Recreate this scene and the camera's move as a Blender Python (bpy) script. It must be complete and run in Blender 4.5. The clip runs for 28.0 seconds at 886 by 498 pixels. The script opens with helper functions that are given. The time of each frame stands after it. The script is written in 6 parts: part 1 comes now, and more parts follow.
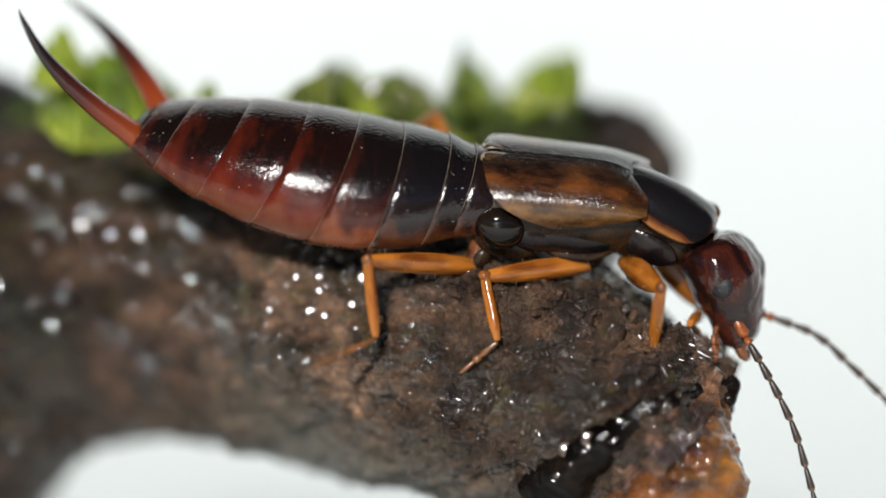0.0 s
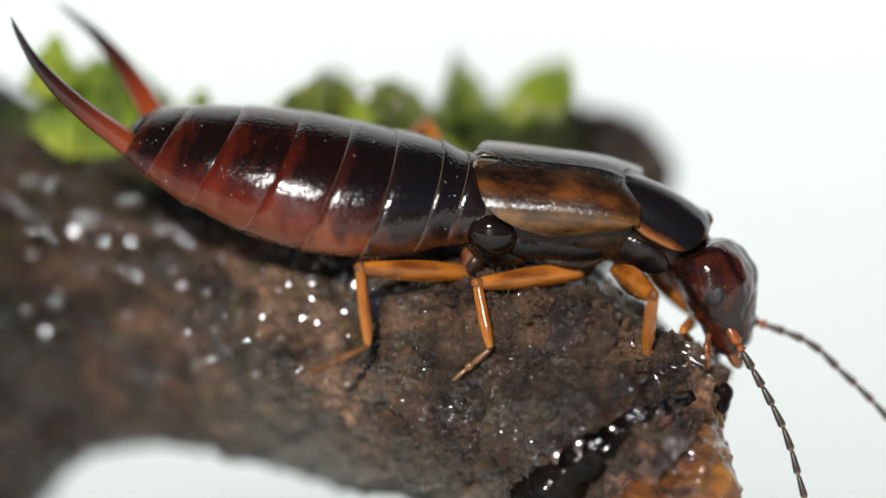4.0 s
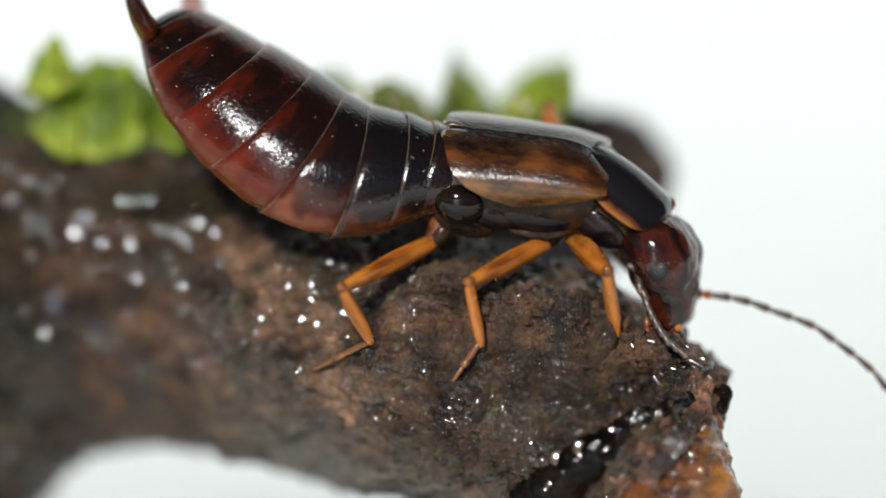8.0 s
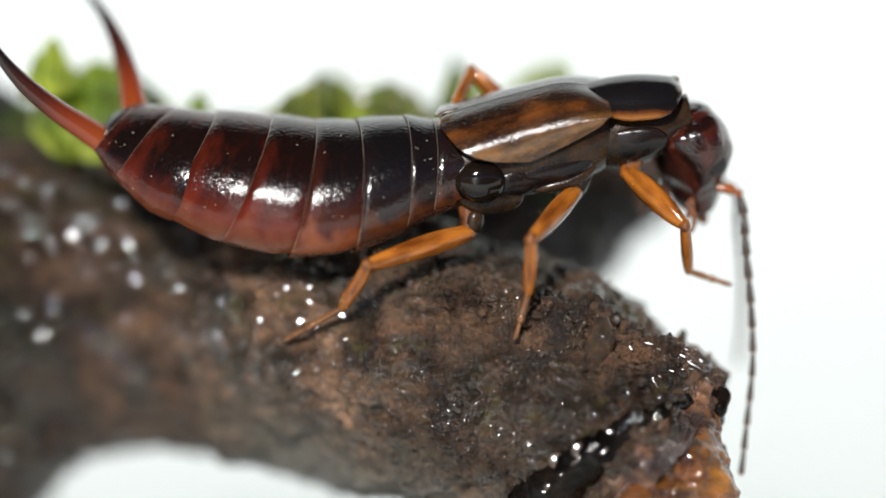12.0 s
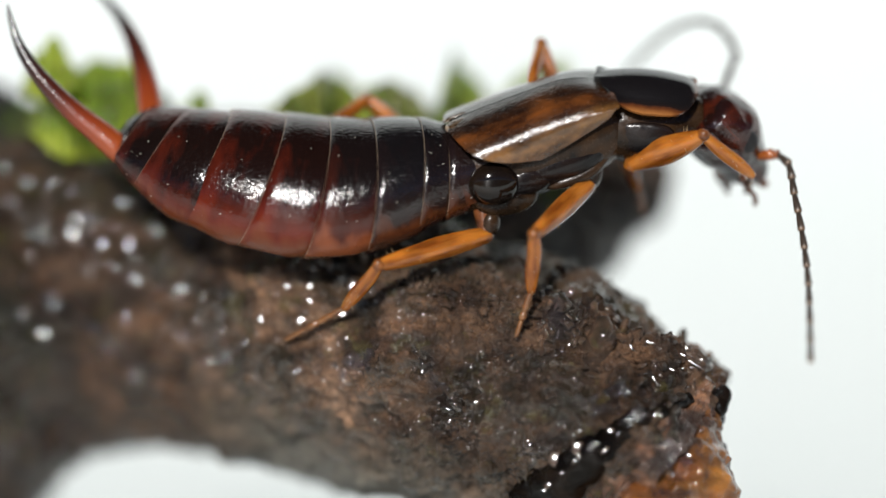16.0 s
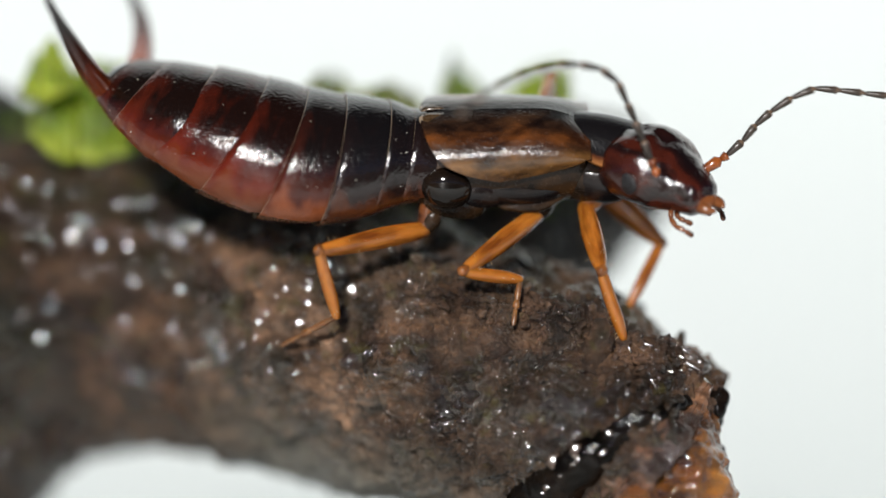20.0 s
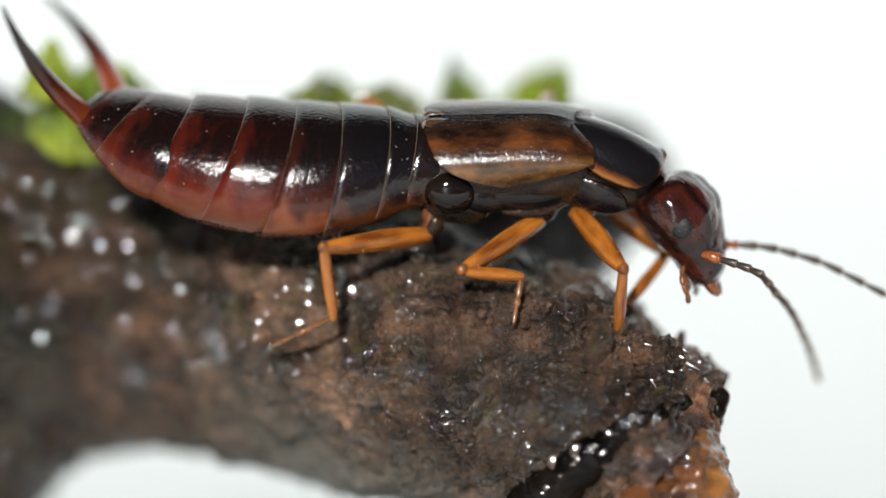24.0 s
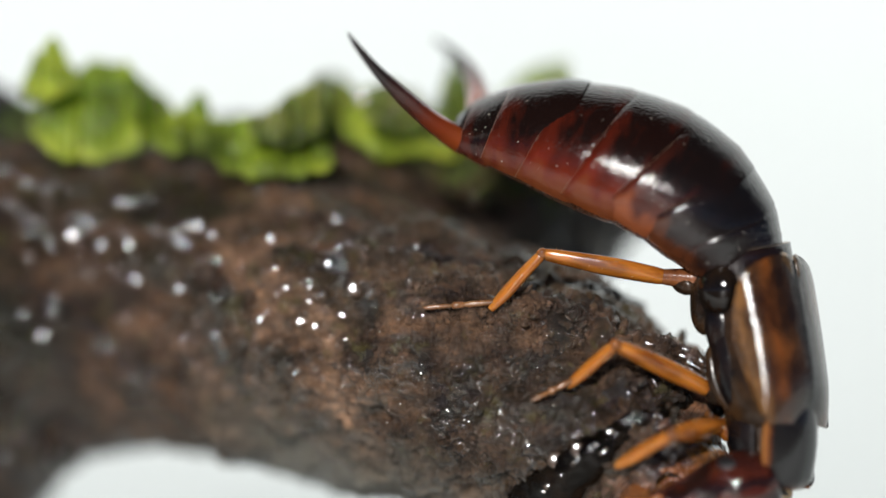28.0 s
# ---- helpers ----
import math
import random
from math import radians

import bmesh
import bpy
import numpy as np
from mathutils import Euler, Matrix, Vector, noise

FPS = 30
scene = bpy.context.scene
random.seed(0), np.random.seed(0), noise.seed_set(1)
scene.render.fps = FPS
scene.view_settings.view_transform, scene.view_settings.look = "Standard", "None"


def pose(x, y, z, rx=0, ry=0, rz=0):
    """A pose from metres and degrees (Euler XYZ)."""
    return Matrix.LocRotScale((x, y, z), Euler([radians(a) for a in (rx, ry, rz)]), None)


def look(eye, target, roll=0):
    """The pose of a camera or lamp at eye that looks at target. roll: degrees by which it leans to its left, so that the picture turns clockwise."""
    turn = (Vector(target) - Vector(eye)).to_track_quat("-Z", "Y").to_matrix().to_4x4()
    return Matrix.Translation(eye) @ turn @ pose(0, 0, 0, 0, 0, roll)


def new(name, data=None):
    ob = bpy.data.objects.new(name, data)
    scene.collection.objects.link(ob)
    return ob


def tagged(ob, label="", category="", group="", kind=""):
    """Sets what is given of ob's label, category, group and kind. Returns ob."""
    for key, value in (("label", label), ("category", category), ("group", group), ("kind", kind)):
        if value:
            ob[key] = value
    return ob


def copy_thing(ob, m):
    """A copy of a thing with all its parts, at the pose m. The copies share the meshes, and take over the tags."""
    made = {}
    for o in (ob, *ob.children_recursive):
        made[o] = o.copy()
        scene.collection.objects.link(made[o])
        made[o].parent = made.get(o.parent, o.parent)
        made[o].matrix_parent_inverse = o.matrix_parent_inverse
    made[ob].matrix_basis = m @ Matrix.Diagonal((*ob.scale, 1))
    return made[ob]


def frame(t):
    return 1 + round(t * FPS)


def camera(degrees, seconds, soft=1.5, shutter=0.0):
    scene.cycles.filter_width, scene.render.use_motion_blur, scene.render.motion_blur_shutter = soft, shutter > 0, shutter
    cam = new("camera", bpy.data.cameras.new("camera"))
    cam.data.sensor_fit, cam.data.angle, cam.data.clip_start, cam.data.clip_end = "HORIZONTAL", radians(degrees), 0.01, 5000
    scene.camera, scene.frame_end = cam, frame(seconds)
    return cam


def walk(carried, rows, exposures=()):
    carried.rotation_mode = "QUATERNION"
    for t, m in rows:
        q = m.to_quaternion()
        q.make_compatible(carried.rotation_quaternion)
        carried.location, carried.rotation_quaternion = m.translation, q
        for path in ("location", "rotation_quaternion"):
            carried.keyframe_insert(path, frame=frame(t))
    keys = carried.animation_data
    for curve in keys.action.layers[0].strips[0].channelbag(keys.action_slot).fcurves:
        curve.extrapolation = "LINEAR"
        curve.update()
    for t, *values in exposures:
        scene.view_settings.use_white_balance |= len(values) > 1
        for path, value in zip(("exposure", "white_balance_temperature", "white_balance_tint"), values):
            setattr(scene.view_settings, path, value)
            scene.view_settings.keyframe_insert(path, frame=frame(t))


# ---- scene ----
MM = 0.001          # all plans below are in millimetres
REACH = 80.0        # from the lens to the sharp plane of the subject

cam = camera(12.86, 28.0, soft=1.5, shutter=0.5)
cam.data.dof.use_dof = True
cam.data.dof.focus_distance = 79.2 * MM
cam.data.dof.aperture_fstop = 21.0
cam.data.dof.aperture_blades = 0
walk(cam, [(t, look((x * MM, -REACH * MM, z * MM), (x * MM, 0, z * MM)))
    for t, x, z in (
        (0, -0.207, -0.230), (0.5, -0.161, -0.172), (1, -0.161, -0.172), (1.5, -0.161, -0.172), (2, -0.127, -0.149), (2.5, -0.115, -0.138), (3, -0.092,
        -0.115), (3.5, -0.046, -0.069), (5.5, -0.115, -0.138), (6, -0.115, -0.127), (6.5, -0.092, -0.115), (7, -0.069, -0.081), (7.5, -0.069, -0.069), (8,
        -0.046, -0.057), (8.5, -0.046, -0.046), (9, -0.011, -0.011), (9.5, 0.000, 0.000), (10, -0.035, -0.035), (10.5, -0.035, -0.046), (11, -0.035, -0.046),
        (11.5, -0.035, -0.046), (12, -0.011, -0.011), (12.5, 0.000, 0.000), (14.5, -0.011, -0.023), (15, -0.023, -0.023), (16, -0.023, -0.035), (16.5, -0.023,
        -0.035), (17, -0.011, -0.011), (18, -0.011, -0.011), (18.5, 0.000, 0.000), (19, 0.011, 0.000), (19.5, 0.011, -0.011), (20, 0.011, 0.011), (20.5,
        0.000, 0.000), (21.5, 0.000, 0.000), (23.5, 0.023, 0.023), (24, 0.011, 0.011), (25, 0.000, 0.000), (26, -0.006, -0.011), (28, -0.006, -0.011))],
    exposures=((0, 0.0), (9, 0.0), (10.5, 0.08), (12, 0.15), (12.5, 0.15), (15, 0.06), (17, 0.0), (20, -0.04), (21.5, -0.04), (24, 0.08), (25.5, 0.06), (27, -0.04), (28, -0.04)))

# ---- light: bright sun from above, blue sky, white paper all round ----
world = bpy.data.worlds.new("sky")
scene.world = world
world.use_nodes = True
wn = world.node_tree.nodes
sky = wn.new("ShaderNodeTexSky")
sky.sky_type, sky.sun_disc = "NISHITA", False
sky.air_density, sky.dust_density, sky.ozone_density = 0.15, 0.0, 0.6
SUN_UP, SUN_TURN = 21.0, 190.0
sky.sun_elevation, sky.sun_rotation = radians(SUN_UP), radians(SUN_TURN)
world.node_tree.links.new(sky.outputs[0], wn["Background"].inputs[0])
wn["Background"].inputs[1].default_value = 0.06

sun = new("sun", bpy.data.lights.new("sun", "SUN"))
sun.data.energy, sun.data.angle, sun.data.color = 4.75, radians(5), (1.0, 0.98, 0.95)
e, a = radians(SUN_UP), radians(SUN_TURN)
sun.matrix_world = look((math.sin(a) * math.cos(e), math.cos(a) * math.cos(e), math.sin(e)), (0, 0, 0))


# ---- materials ----
def material(name):
    m = bpy.data.materials.new(name)
    m.use_nodes = True
    return m, m.node_tree.nodes, m.node_tree.links, m.node_tree.nodes["Principled BSDF"]


def noise_node(nodes, links, scale, detail=4.0, stretch=(1, 1, 1), rough=0.55):
    co, mp, n = nodes.new("ShaderNodeTexCoord"), nodes.new("ShaderNodeMapping"), nodes.new("ShaderNodeTexNoise")
    mp.inputs["Scale"].default_value = stretch
    n.inputs["Scale"].default_value, n.inputs["Detail"].default_value = scale, detail
    n.inputs["Roughness"].default_value = rough
    links.new(co.outputs["Object"], mp.inputs[0])
    links.new(mp.outputs[0], n.inputs["Vector"])
    return n


def ramp(nodes, links, fac, stops):
    r = nodes.new("ShaderNodeValToRGB")
    els = r.color_ramp.elements
    while len(els) < len(stops):
        els.new(0.5)
    for el, (p, c) in zip(els, stops):
        el.position, el.color = p, (*c, 1)
    links.new(fac, r.inputs[0])
    return r


def bump(nodes, links, height, shader, distance, strength=1.0, before=None):
    b = nodes.new("ShaderNodeBump")
    b.inputs["Distance"].default_value, b.inputs["Strength"].default_value = distance, strength
    links.new(height, b.inputs["Height"])
    if before:
        links.new(before.outputs[0], b.inputs["Normal"])
    links.new(b.outputs[0], shader.inputs["Normal"])
    return b


def chitin(name, dark, light, scale=900.0, rough=0.25, relief=0.000006, grain=16000.0, thin=0.0, coat=0.3, stretch=(1, 1, 1)):
    """Insect shell: two tones in soft blotches, fine pitting, a hard gloss."""
    m, nodes, links, sh = material(name)
    n = noise_node(nodes, links, scale, 3.0, stretch)
    c = ramp(nodes, links, n.outputs["Fac"], [(0.35, dark), (0.65, light)])
    links.new(c.outputs[0], sh.inputs["Base Color"])
    g = noise_node(nodes, links, grain, 2.0)
    r = ramp(nodes, links, g.outputs["Fac"], [(0.3, (rough * 0.7,) * 3), (0.75, (rough * 1.5,) * 3)])
    links.new(r.outputs[0], sh.inputs["Roughness"])
    bump(nodes, links, g.outputs["Fac"], sh, relief)
    sh.inputs["Coat Weight"].default_value, sh.inputs["Coat Roughness"].default_value = coat, 0.12
    if thin:
        sh.inputs["Subsurface Weight"].default_value = thin
        sh.inputs["Subsurface Radius"].default_value = (0.0006, 0.00025, 0.0001)
        sh.inputs["Subsurface Scale"].default_value = 1.0
    return m


def banded_chitin(name, back, side, low, rough=0.15, half=1.2, spec=0.45):
    """Tergite shell: dark along the back, redder down the flanks, with blotches along each plate."""
    m, nodes, links, sh = material(name)
    co, sep = nodes.new("ShaderNodeTexCoord"), nodes.new("ShaderNodeSeparateXYZ")
    links.new(co.outputs["Object"], sep.inputs[0])
    n = noise_node(nodes, links, 1300.0, 3.0, (1.0, 0.4, 0.4))
    add = nodes.new("ShaderNodeMath")
    add.operation = "MULTIPLY_ADD"
    links.new(n.outputs["Fac"], add.inputs[0])
    add.inputs[1].default_value = 0.0024
    links.new(sep.outputs["Z"], add.inputs[2])
    mr = nodes.new("ShaderNodeMapRange")
    mr.inputs["From Min"].default_value, mr.inputs["From Max"].default_value = (1.2 - 0.3 * half) * 0.001, (half * 1.2 + 1.2) * 0.001
    links.new(add.outputs[0], mr.inputs["Value"])
    c = ramp(nodes, links, mr.outputs[0], [(0.08, low), (0.34, side), (0.6, tuple((a + b) / 2 for a, b in zip(side, back))), (0.85, back)])
    links.new(c.outputs[0], sh.inputs["Base Color"])
    g = noise_node(nodes, links, 17000.0, 1.5, (1, 0.8, 0.8))
    r = ramp(nodes, links, g.outputs["Fac"], [(0.3, (rough * 0.6,) * 3), (0.75, (rough * 1.6,) * 3)])
    links.new(r.outputs[0], sh.inputs["Roughness"])
    bump(nodes, links, g.outputs["Fac"], sh, 0.000012)
    sh.inputs["Coat Weight"].default_value = 0.0
    sh.inputs["Specular IOR Level"].default_value = spec
    return m


SHELL_REAR = banded_chitin("chestnut_shell", (0.008, 0.003, 0.002), (0.105, 0.012, 0.004), (0.135, 0.033, 0.010))
SHELL_TAIL = banded_chitin("dark_tail_shell", (0.007, 0.003, 0.002), (0.085, 0.011, 0.004), (0.125, 0.030, 0.010), half=0.95)
SHELL_END = banded_chitin("dark_end_shell", (0.006, 0.003, 0.002), (0.055, 0.009, 0.0045), (0.11, 0.026, 0.010), half=0.65)
SHELL_MID = banded_chitin("dark_chestnut_shell", (0.006, 0.0035, 0.003), (0.06, 0.011, 0.005), (0.22, 0.06, 0.022))
SHELL_FRONT = banded_chitin("black_brown_shell", (0.005, 0.004, 0.004), (0.014, 0.006, 0.005), (0.09, 0.026, 0.010), spec=0.6)
BELLY = chitin("russet_belly", (0.07, 0.020, 0.007), (0.18, 0.056, 0.020), 900.0, 0.25, thin=0.12, coat=0.2)
RIM = chitin("pale_rim", (0.16, 0.11, 0.07), (0.32, 0.24, 0.16), 2000.0, 0.35)
BALL = chitin("glossy_black_dome", (0.003, 0.0025, 0.0025), (0.012, 0.007, 0.004), 1500.0, 0.09, relief=0.000002, coat=0.0)
BALL.node_tree.nodes["Principled BSDF"].inputs["Specular IOR Level"].default_value = 0.4
BLACK = chitin("black_shell", (0.004, 0.0035, 0.004), (0.014, 0.008, 0.006), 1200.0, 0.2, coat=0.0)
BLACK.node_tree.nodes["Principled BSDF"].inputs["Specular IOR Level"].default_value = 0.3
THORAX = chitin("smoky_thorax", (0.006, 0.0045, 0.0035), (0.036, 0.018, 0.008), 1500.0, 0.22, coat=0.1)
THORAX.node_tree.nodes["Principled BSDF"].inputs["Specular IOR Level"].default_value = 0.2
MOUTH = chitin("dark_brown_mouthparts", (0.05, 0.015, 0.006), (0.20, 0.066, 0.020), 2500.0, 0.2)
AMBER = chitin("amber_leg", (0.13, 0.034, 0.004), (0.40, 0.135, 0.017), 4200.0, 0.12, thin=0.3, coat=0.25, stretch=(0.2, 1, 1))
KNEE = chitin("reddish_knee", (0.07, 0.020, 0.006), (0.26, 0.085, 0.016), 5000.0, 0.16, coat=0.2)
FOOT = chitin("brown_amber_foot", (0.10, 0.042, 0.014), (0.20, 0.085, 0.028), 2500.0, 0.3, thin=0.2)
BUFF = chitin("buff_wing_edge", (0.28, 0.17, 0.07), (0.48, 0.33, 0.16), 1500.0, 0.32, thin=0.1)
FEELER = chitin("grey_brown_feeler", (0.018, 0.013, 0.010), (0.05, 0.034, 0.024), 3000.0, 0.4, coat=0.1)
FEELER_GAP = chitin("pale_feeler_gap", (0.07, 0.045, 0.03), (0.15, 0.095, 0.06), 3000.0, 0.4, coat=0.05)
FEELER_ROOT = chitin("orange_feeler", (0.13, 0.030, 0.008), (0.28, 0.075, 0.015), 3000.0, 0.22)
EYE = chitin("dark_eye", (0.004, 0.004, 0.005), (0.010, 0.009, 0.010), 3000.0, 0.42, relief=0.00002, grain=26000.0, coat=0.0)
DUST = chitin("pale_dust", (0.35, 0.33, 0.28), (0.6, 0.57, 0.5), 3000.0, 0.5, coat=0.0)
BRISTLE = chitin("pale_bristle", (0.30, 0.18, 0.08), (0.42, 0.28, 0.14), 3000.0, 0.4)


def wing_case_material():
    """Wing case: dark along the seam, mottled amber-brown over the back, buff below the fold."""
    m, nodes, links, sh = material("wing_case_shell")
    co, sep, mr = nodes.new("ShaderNodeTexCoord"), nodes.new("ShaderNodeSeparateXYZ"), nodes.new("ShaderNodeMapRange")
    links.new(co.outputs["Object"], sep.inputs[0])
    mag, drop, turn = (nodes.new("ShaderNodeMath") for _ in range(3))
    mag.operation, drop.operation, turn.operation = "ABSOLUTE", "SUBTRACT", "ARCTAN2"
    links.new(sep.outputs["Y"], mag.inputs[0])
    links.new(sep.outputs["Z"], drop.inputs[0])
    drop.inputs[1].default_value = 0.0001
    links.new(mag.outputs[0], turn.inputs[0])
    links.new(drop.outputs[0], turn.inputs[1])
    n = noise_node(nodes, links, 900.0, 4.0, (0.5, 1, 1), 0.6)
    add = nodes.new("ShaderNodeMath")
    add.operation = "MULTIPLY_ADD"
    links.new(n.outputs["Fac"], add.inputs[0])
    add.inputs[1].default_value = 0.95
    links.new(turn.outputs[0], add.inputs[2])
    mr.inputs["From Min"].default_value, mr.inputs["From Max"].default_value = 0.48, 2.06
    links.new(add.outputs[0], mr.inputs["Value"])
    c = ramp(nodes, links, mr.outputs[0], [(0.04, (0.006, 0.004, 0.003)), (0.14, (0.022, 0.013, 0.008)), (0.34, (0.036, 0.015, 0.006)), (0.50, (0.100, 0.032, 0.007)), (0.66, (0.040, 0.016, 0.006)), (0.75, (0.080, 0.037, 0.011)), (0.88, (0.145, 0.070, 0.022)), (1.0, (0.08, 0.034, 0.011))])
    spots = noise_node(nodes, links, 1900.0, 5.0, (0.5, 0.9, 0.9), 0.65)
    dots = ramp(nodes, links, spots.outputs["Fac"], [(0.38, (0.25, 0.22, 0.20)), (0.50, (0.80, 0.77, 0.75)), (0.64, (1.5, 1.40, 1.2))])
    mix = nodes.new("ShaderNodeMix")
    mix.data_type, mix.blend_type = "RGBA", "MULTIPLY"
    mix.inputs["Factor"].default_value = 1.0
    links.new(c.outputs[0], mix.inputs["A"])
    links.new(dots.outputs[0], mix.inputs["B"])
    links.new(mix.outputs["Result"], sh.inputs["Base Color"])
    g = noise_node(nodes, links, 17000.0, 2.0)
    r = ramp(nodes, links, g.outputs["Fac"], [(0.3, (0.12,) * 3), (0.75, (0.30,) * 3)])
    links.new(r.outputs[0], sh.inputs["Roughness"])
    b0 = bump(nodes, links, spots.outputs["Fac"], sh, 0.00003, 0.6)
    bump(nodes, links, g.outputs["Fac"], sh, 0.000012, 1.0, b0)
    sh.inputs["Specular IOR Level"].default_value = 0.7
    sh.inputs["Coat Weight"].default_value = 0.25
    sh.inputs["Coat Roughness"].default_value = 0.12
    return m


ELYTRON = wing_case_material()
WING_TIP = chitin("smoky_wing_tip", (0.022, 0.013, 0.007), (0.09, 0.05, 0.02), 1800.0, 0.25)


def head_material():
    """Head: dark red with black blotches lengthwise, black along the crown."""
    m, nodes, links, sh = material("head_shell")
    co, sep, mr = nodes.new("ShaderNodeTexCoord"), nodes.new("ShaderNodeSeparateXYZ"), nodes.new("ShaderNodeMapRange")
    links.new(co.outputs["Object"], sep.inputs[0])
    n = noise_node(nodes, links, 1300.0, 3.0, (0.45, 1, 1))
    mag, add = nodes.new("ShaderNodeMath"), nodes.new("ShaderNodeMath")
    mag.operation, add.operation = "ABSOLUTE", "MULTIPLY_ADD"
    links.new(sep.outputs["Y"], mag.inputs[0])
    links.new(n.outputs["Fac"], add.inputs[0])
    add.inputs[1].default_value = 0.0016
    links.new(mag.outputs[0], add.inputs[2])
    mr.inputs["From Min"].default_value, mr.inputs["From Max"].default_value = 0.0006, 0.0021
    links.new(add.outputs[0], mr.inputs["Value"])
    c = ramp(nodes, links, mr.outputs[0], [(0.10, (0.006, 0.003, 0.003)), (0.30, (0.014, 0.004, 0.003)), (0.38, (0.042, 0.008, 0.004)), (0.48, (0.050, 0.009, 0.004)), (0.56, (0.010, 0.004, 0.003)), (0.70, (0.014, 0.004, 0.003)), (0.80, (0.048, 0.010, 0.005)), (0.92, (0.024, 0.006, 0.004))])
    links.new(c.outputs[0], sh.inputs["Base Color"])
    g = noise_node(nodes, links, 15000.0, 2.0)
    wrinkle = noise_node(nodes, links, 2600.0, 3.0, (0.6, 1, 1))
    b0 = bump(nodes, links, wrinkle.outputs["Fac"], sh, 0.00014, 0.5)
    bump(nodes, links, g.outputs["Fac"], sh, 0.000011, 1.0, b0)
    sh.inputs["Roughness"].default_value = 0.14
    sh.inputs["Coat Weight"].default_value = 0.3
    return m


HEAD = head_material()


def shield_material():
    """Pronotum: glossy black disc, amber margins."""
    m, nodes, links, sh = material("shield_shell")
    co, sep, mag, mr = nodes.new("ShaderNodeTexCoord"), nodes.new("ShaderNodeSeparateXYZ"), nodes.new("ShaderNodeMath"), nodes.new("ShaderNodeMapRange")
    links.new(co.outputs["Object"], sep.inputs[0])
    mag.operation = "ABSOLUTE"
    links.new(sep.outputs["Y"], mag.inputs[0])
    n = noise_node(nodes, links, 1600.0, 4.0)
    add = nodes.new("ShaderNodeMath")
    add.operation = "MULTIPLY_ADD"
    links.new(n.outputs["Fac"], add.inputs[0])
    add.inputs[1].default_value = 0.00022
    links.new(mag.outputs[0], add.inputs[2])
    mr.inputs["From Min"].default_value, mr.inputs["From Max"].default_value = 0.00079, 0.00112
    front, most = nodes.new("ShaderNodeMath"), nodes.new("ShaderNodeMath")
    front.operation, most.operation = "SUBTRACT", "MAXIMUM"
    links.new(sep.outputs["X"], front.inputs[0])
    front.inputs[1].default_value = 0.00066
    links.new(add.outputs[0], most.inputs[0])
    links.new(front.outputs[0], most.inputs[1])
    links.new(most.outputs[0], mr.inputs["Value"])
    c = ramp(nodes, links, mr.outputs[0], [(0.0, (0.006, 0.005, 0.005)), (0.30, (0.010, 0.006, 0.005)), (0.48, (0.09, 0.026, 0.007)), (0.75, (0.26, 0.10, 0.026)), (1.0, (0.06, 0.03, 0.015))])
    g = noise_node(nodes, links, 15000.0, 2.0)
    bump(nodes, links, g.outputs["Fac"], sh, 0.000007)
    links.new(c.outputs[0], sh.inputs["Base Color"])
    sh.inputs["Roughness"].default_value = 0.2
    sh.inputs["Coat Weight"].default_value = 0.3
    return m


SHIELD = shield_material()


def forceps_material():
    """Forceps: orange at the root, black-brown towards the tip."""
    m, nodes, links, sh = material("forceps_shell")
    co, sep, mr = nodes.new("ShaderNodeTexCoord"), nodes.new("ShaderNodeSeparateXYZ"), nodes.new("ShaderNodeMapRange")
    links.new(co.outputs["Object"], sep.inputs[0])
    mr.inputs["From Min"].default_value, mr.inputs["From Max"].default_value = 0.0, -0.0026
    links.new(sep.outputs["X"], mr.inputs["Value"])
    c = ramp(nodes, links, mr.outputs[0], [(0.0, (0.26, 0.050, 0.010)), (0.30, (0.19, 0.030, 0.008)), (0.6, (0.06, 0.011, 0.005)), (1.0, (0.012, 0.006, 0.005))])
    links.new(c.outputs[0], sh.inputs["Base Color"])
    g = noise_node(nodes, links, 14000.0, 2.0)
    bump(nodes, links, g.outputs["Fac"], sh, 0.00001)
    sh.inputs["Roughness"].default_value = 0.24
    sh.inputs["Coat Weight"].default_value = 0.3
    return m


FORCEPS = forceps_material()


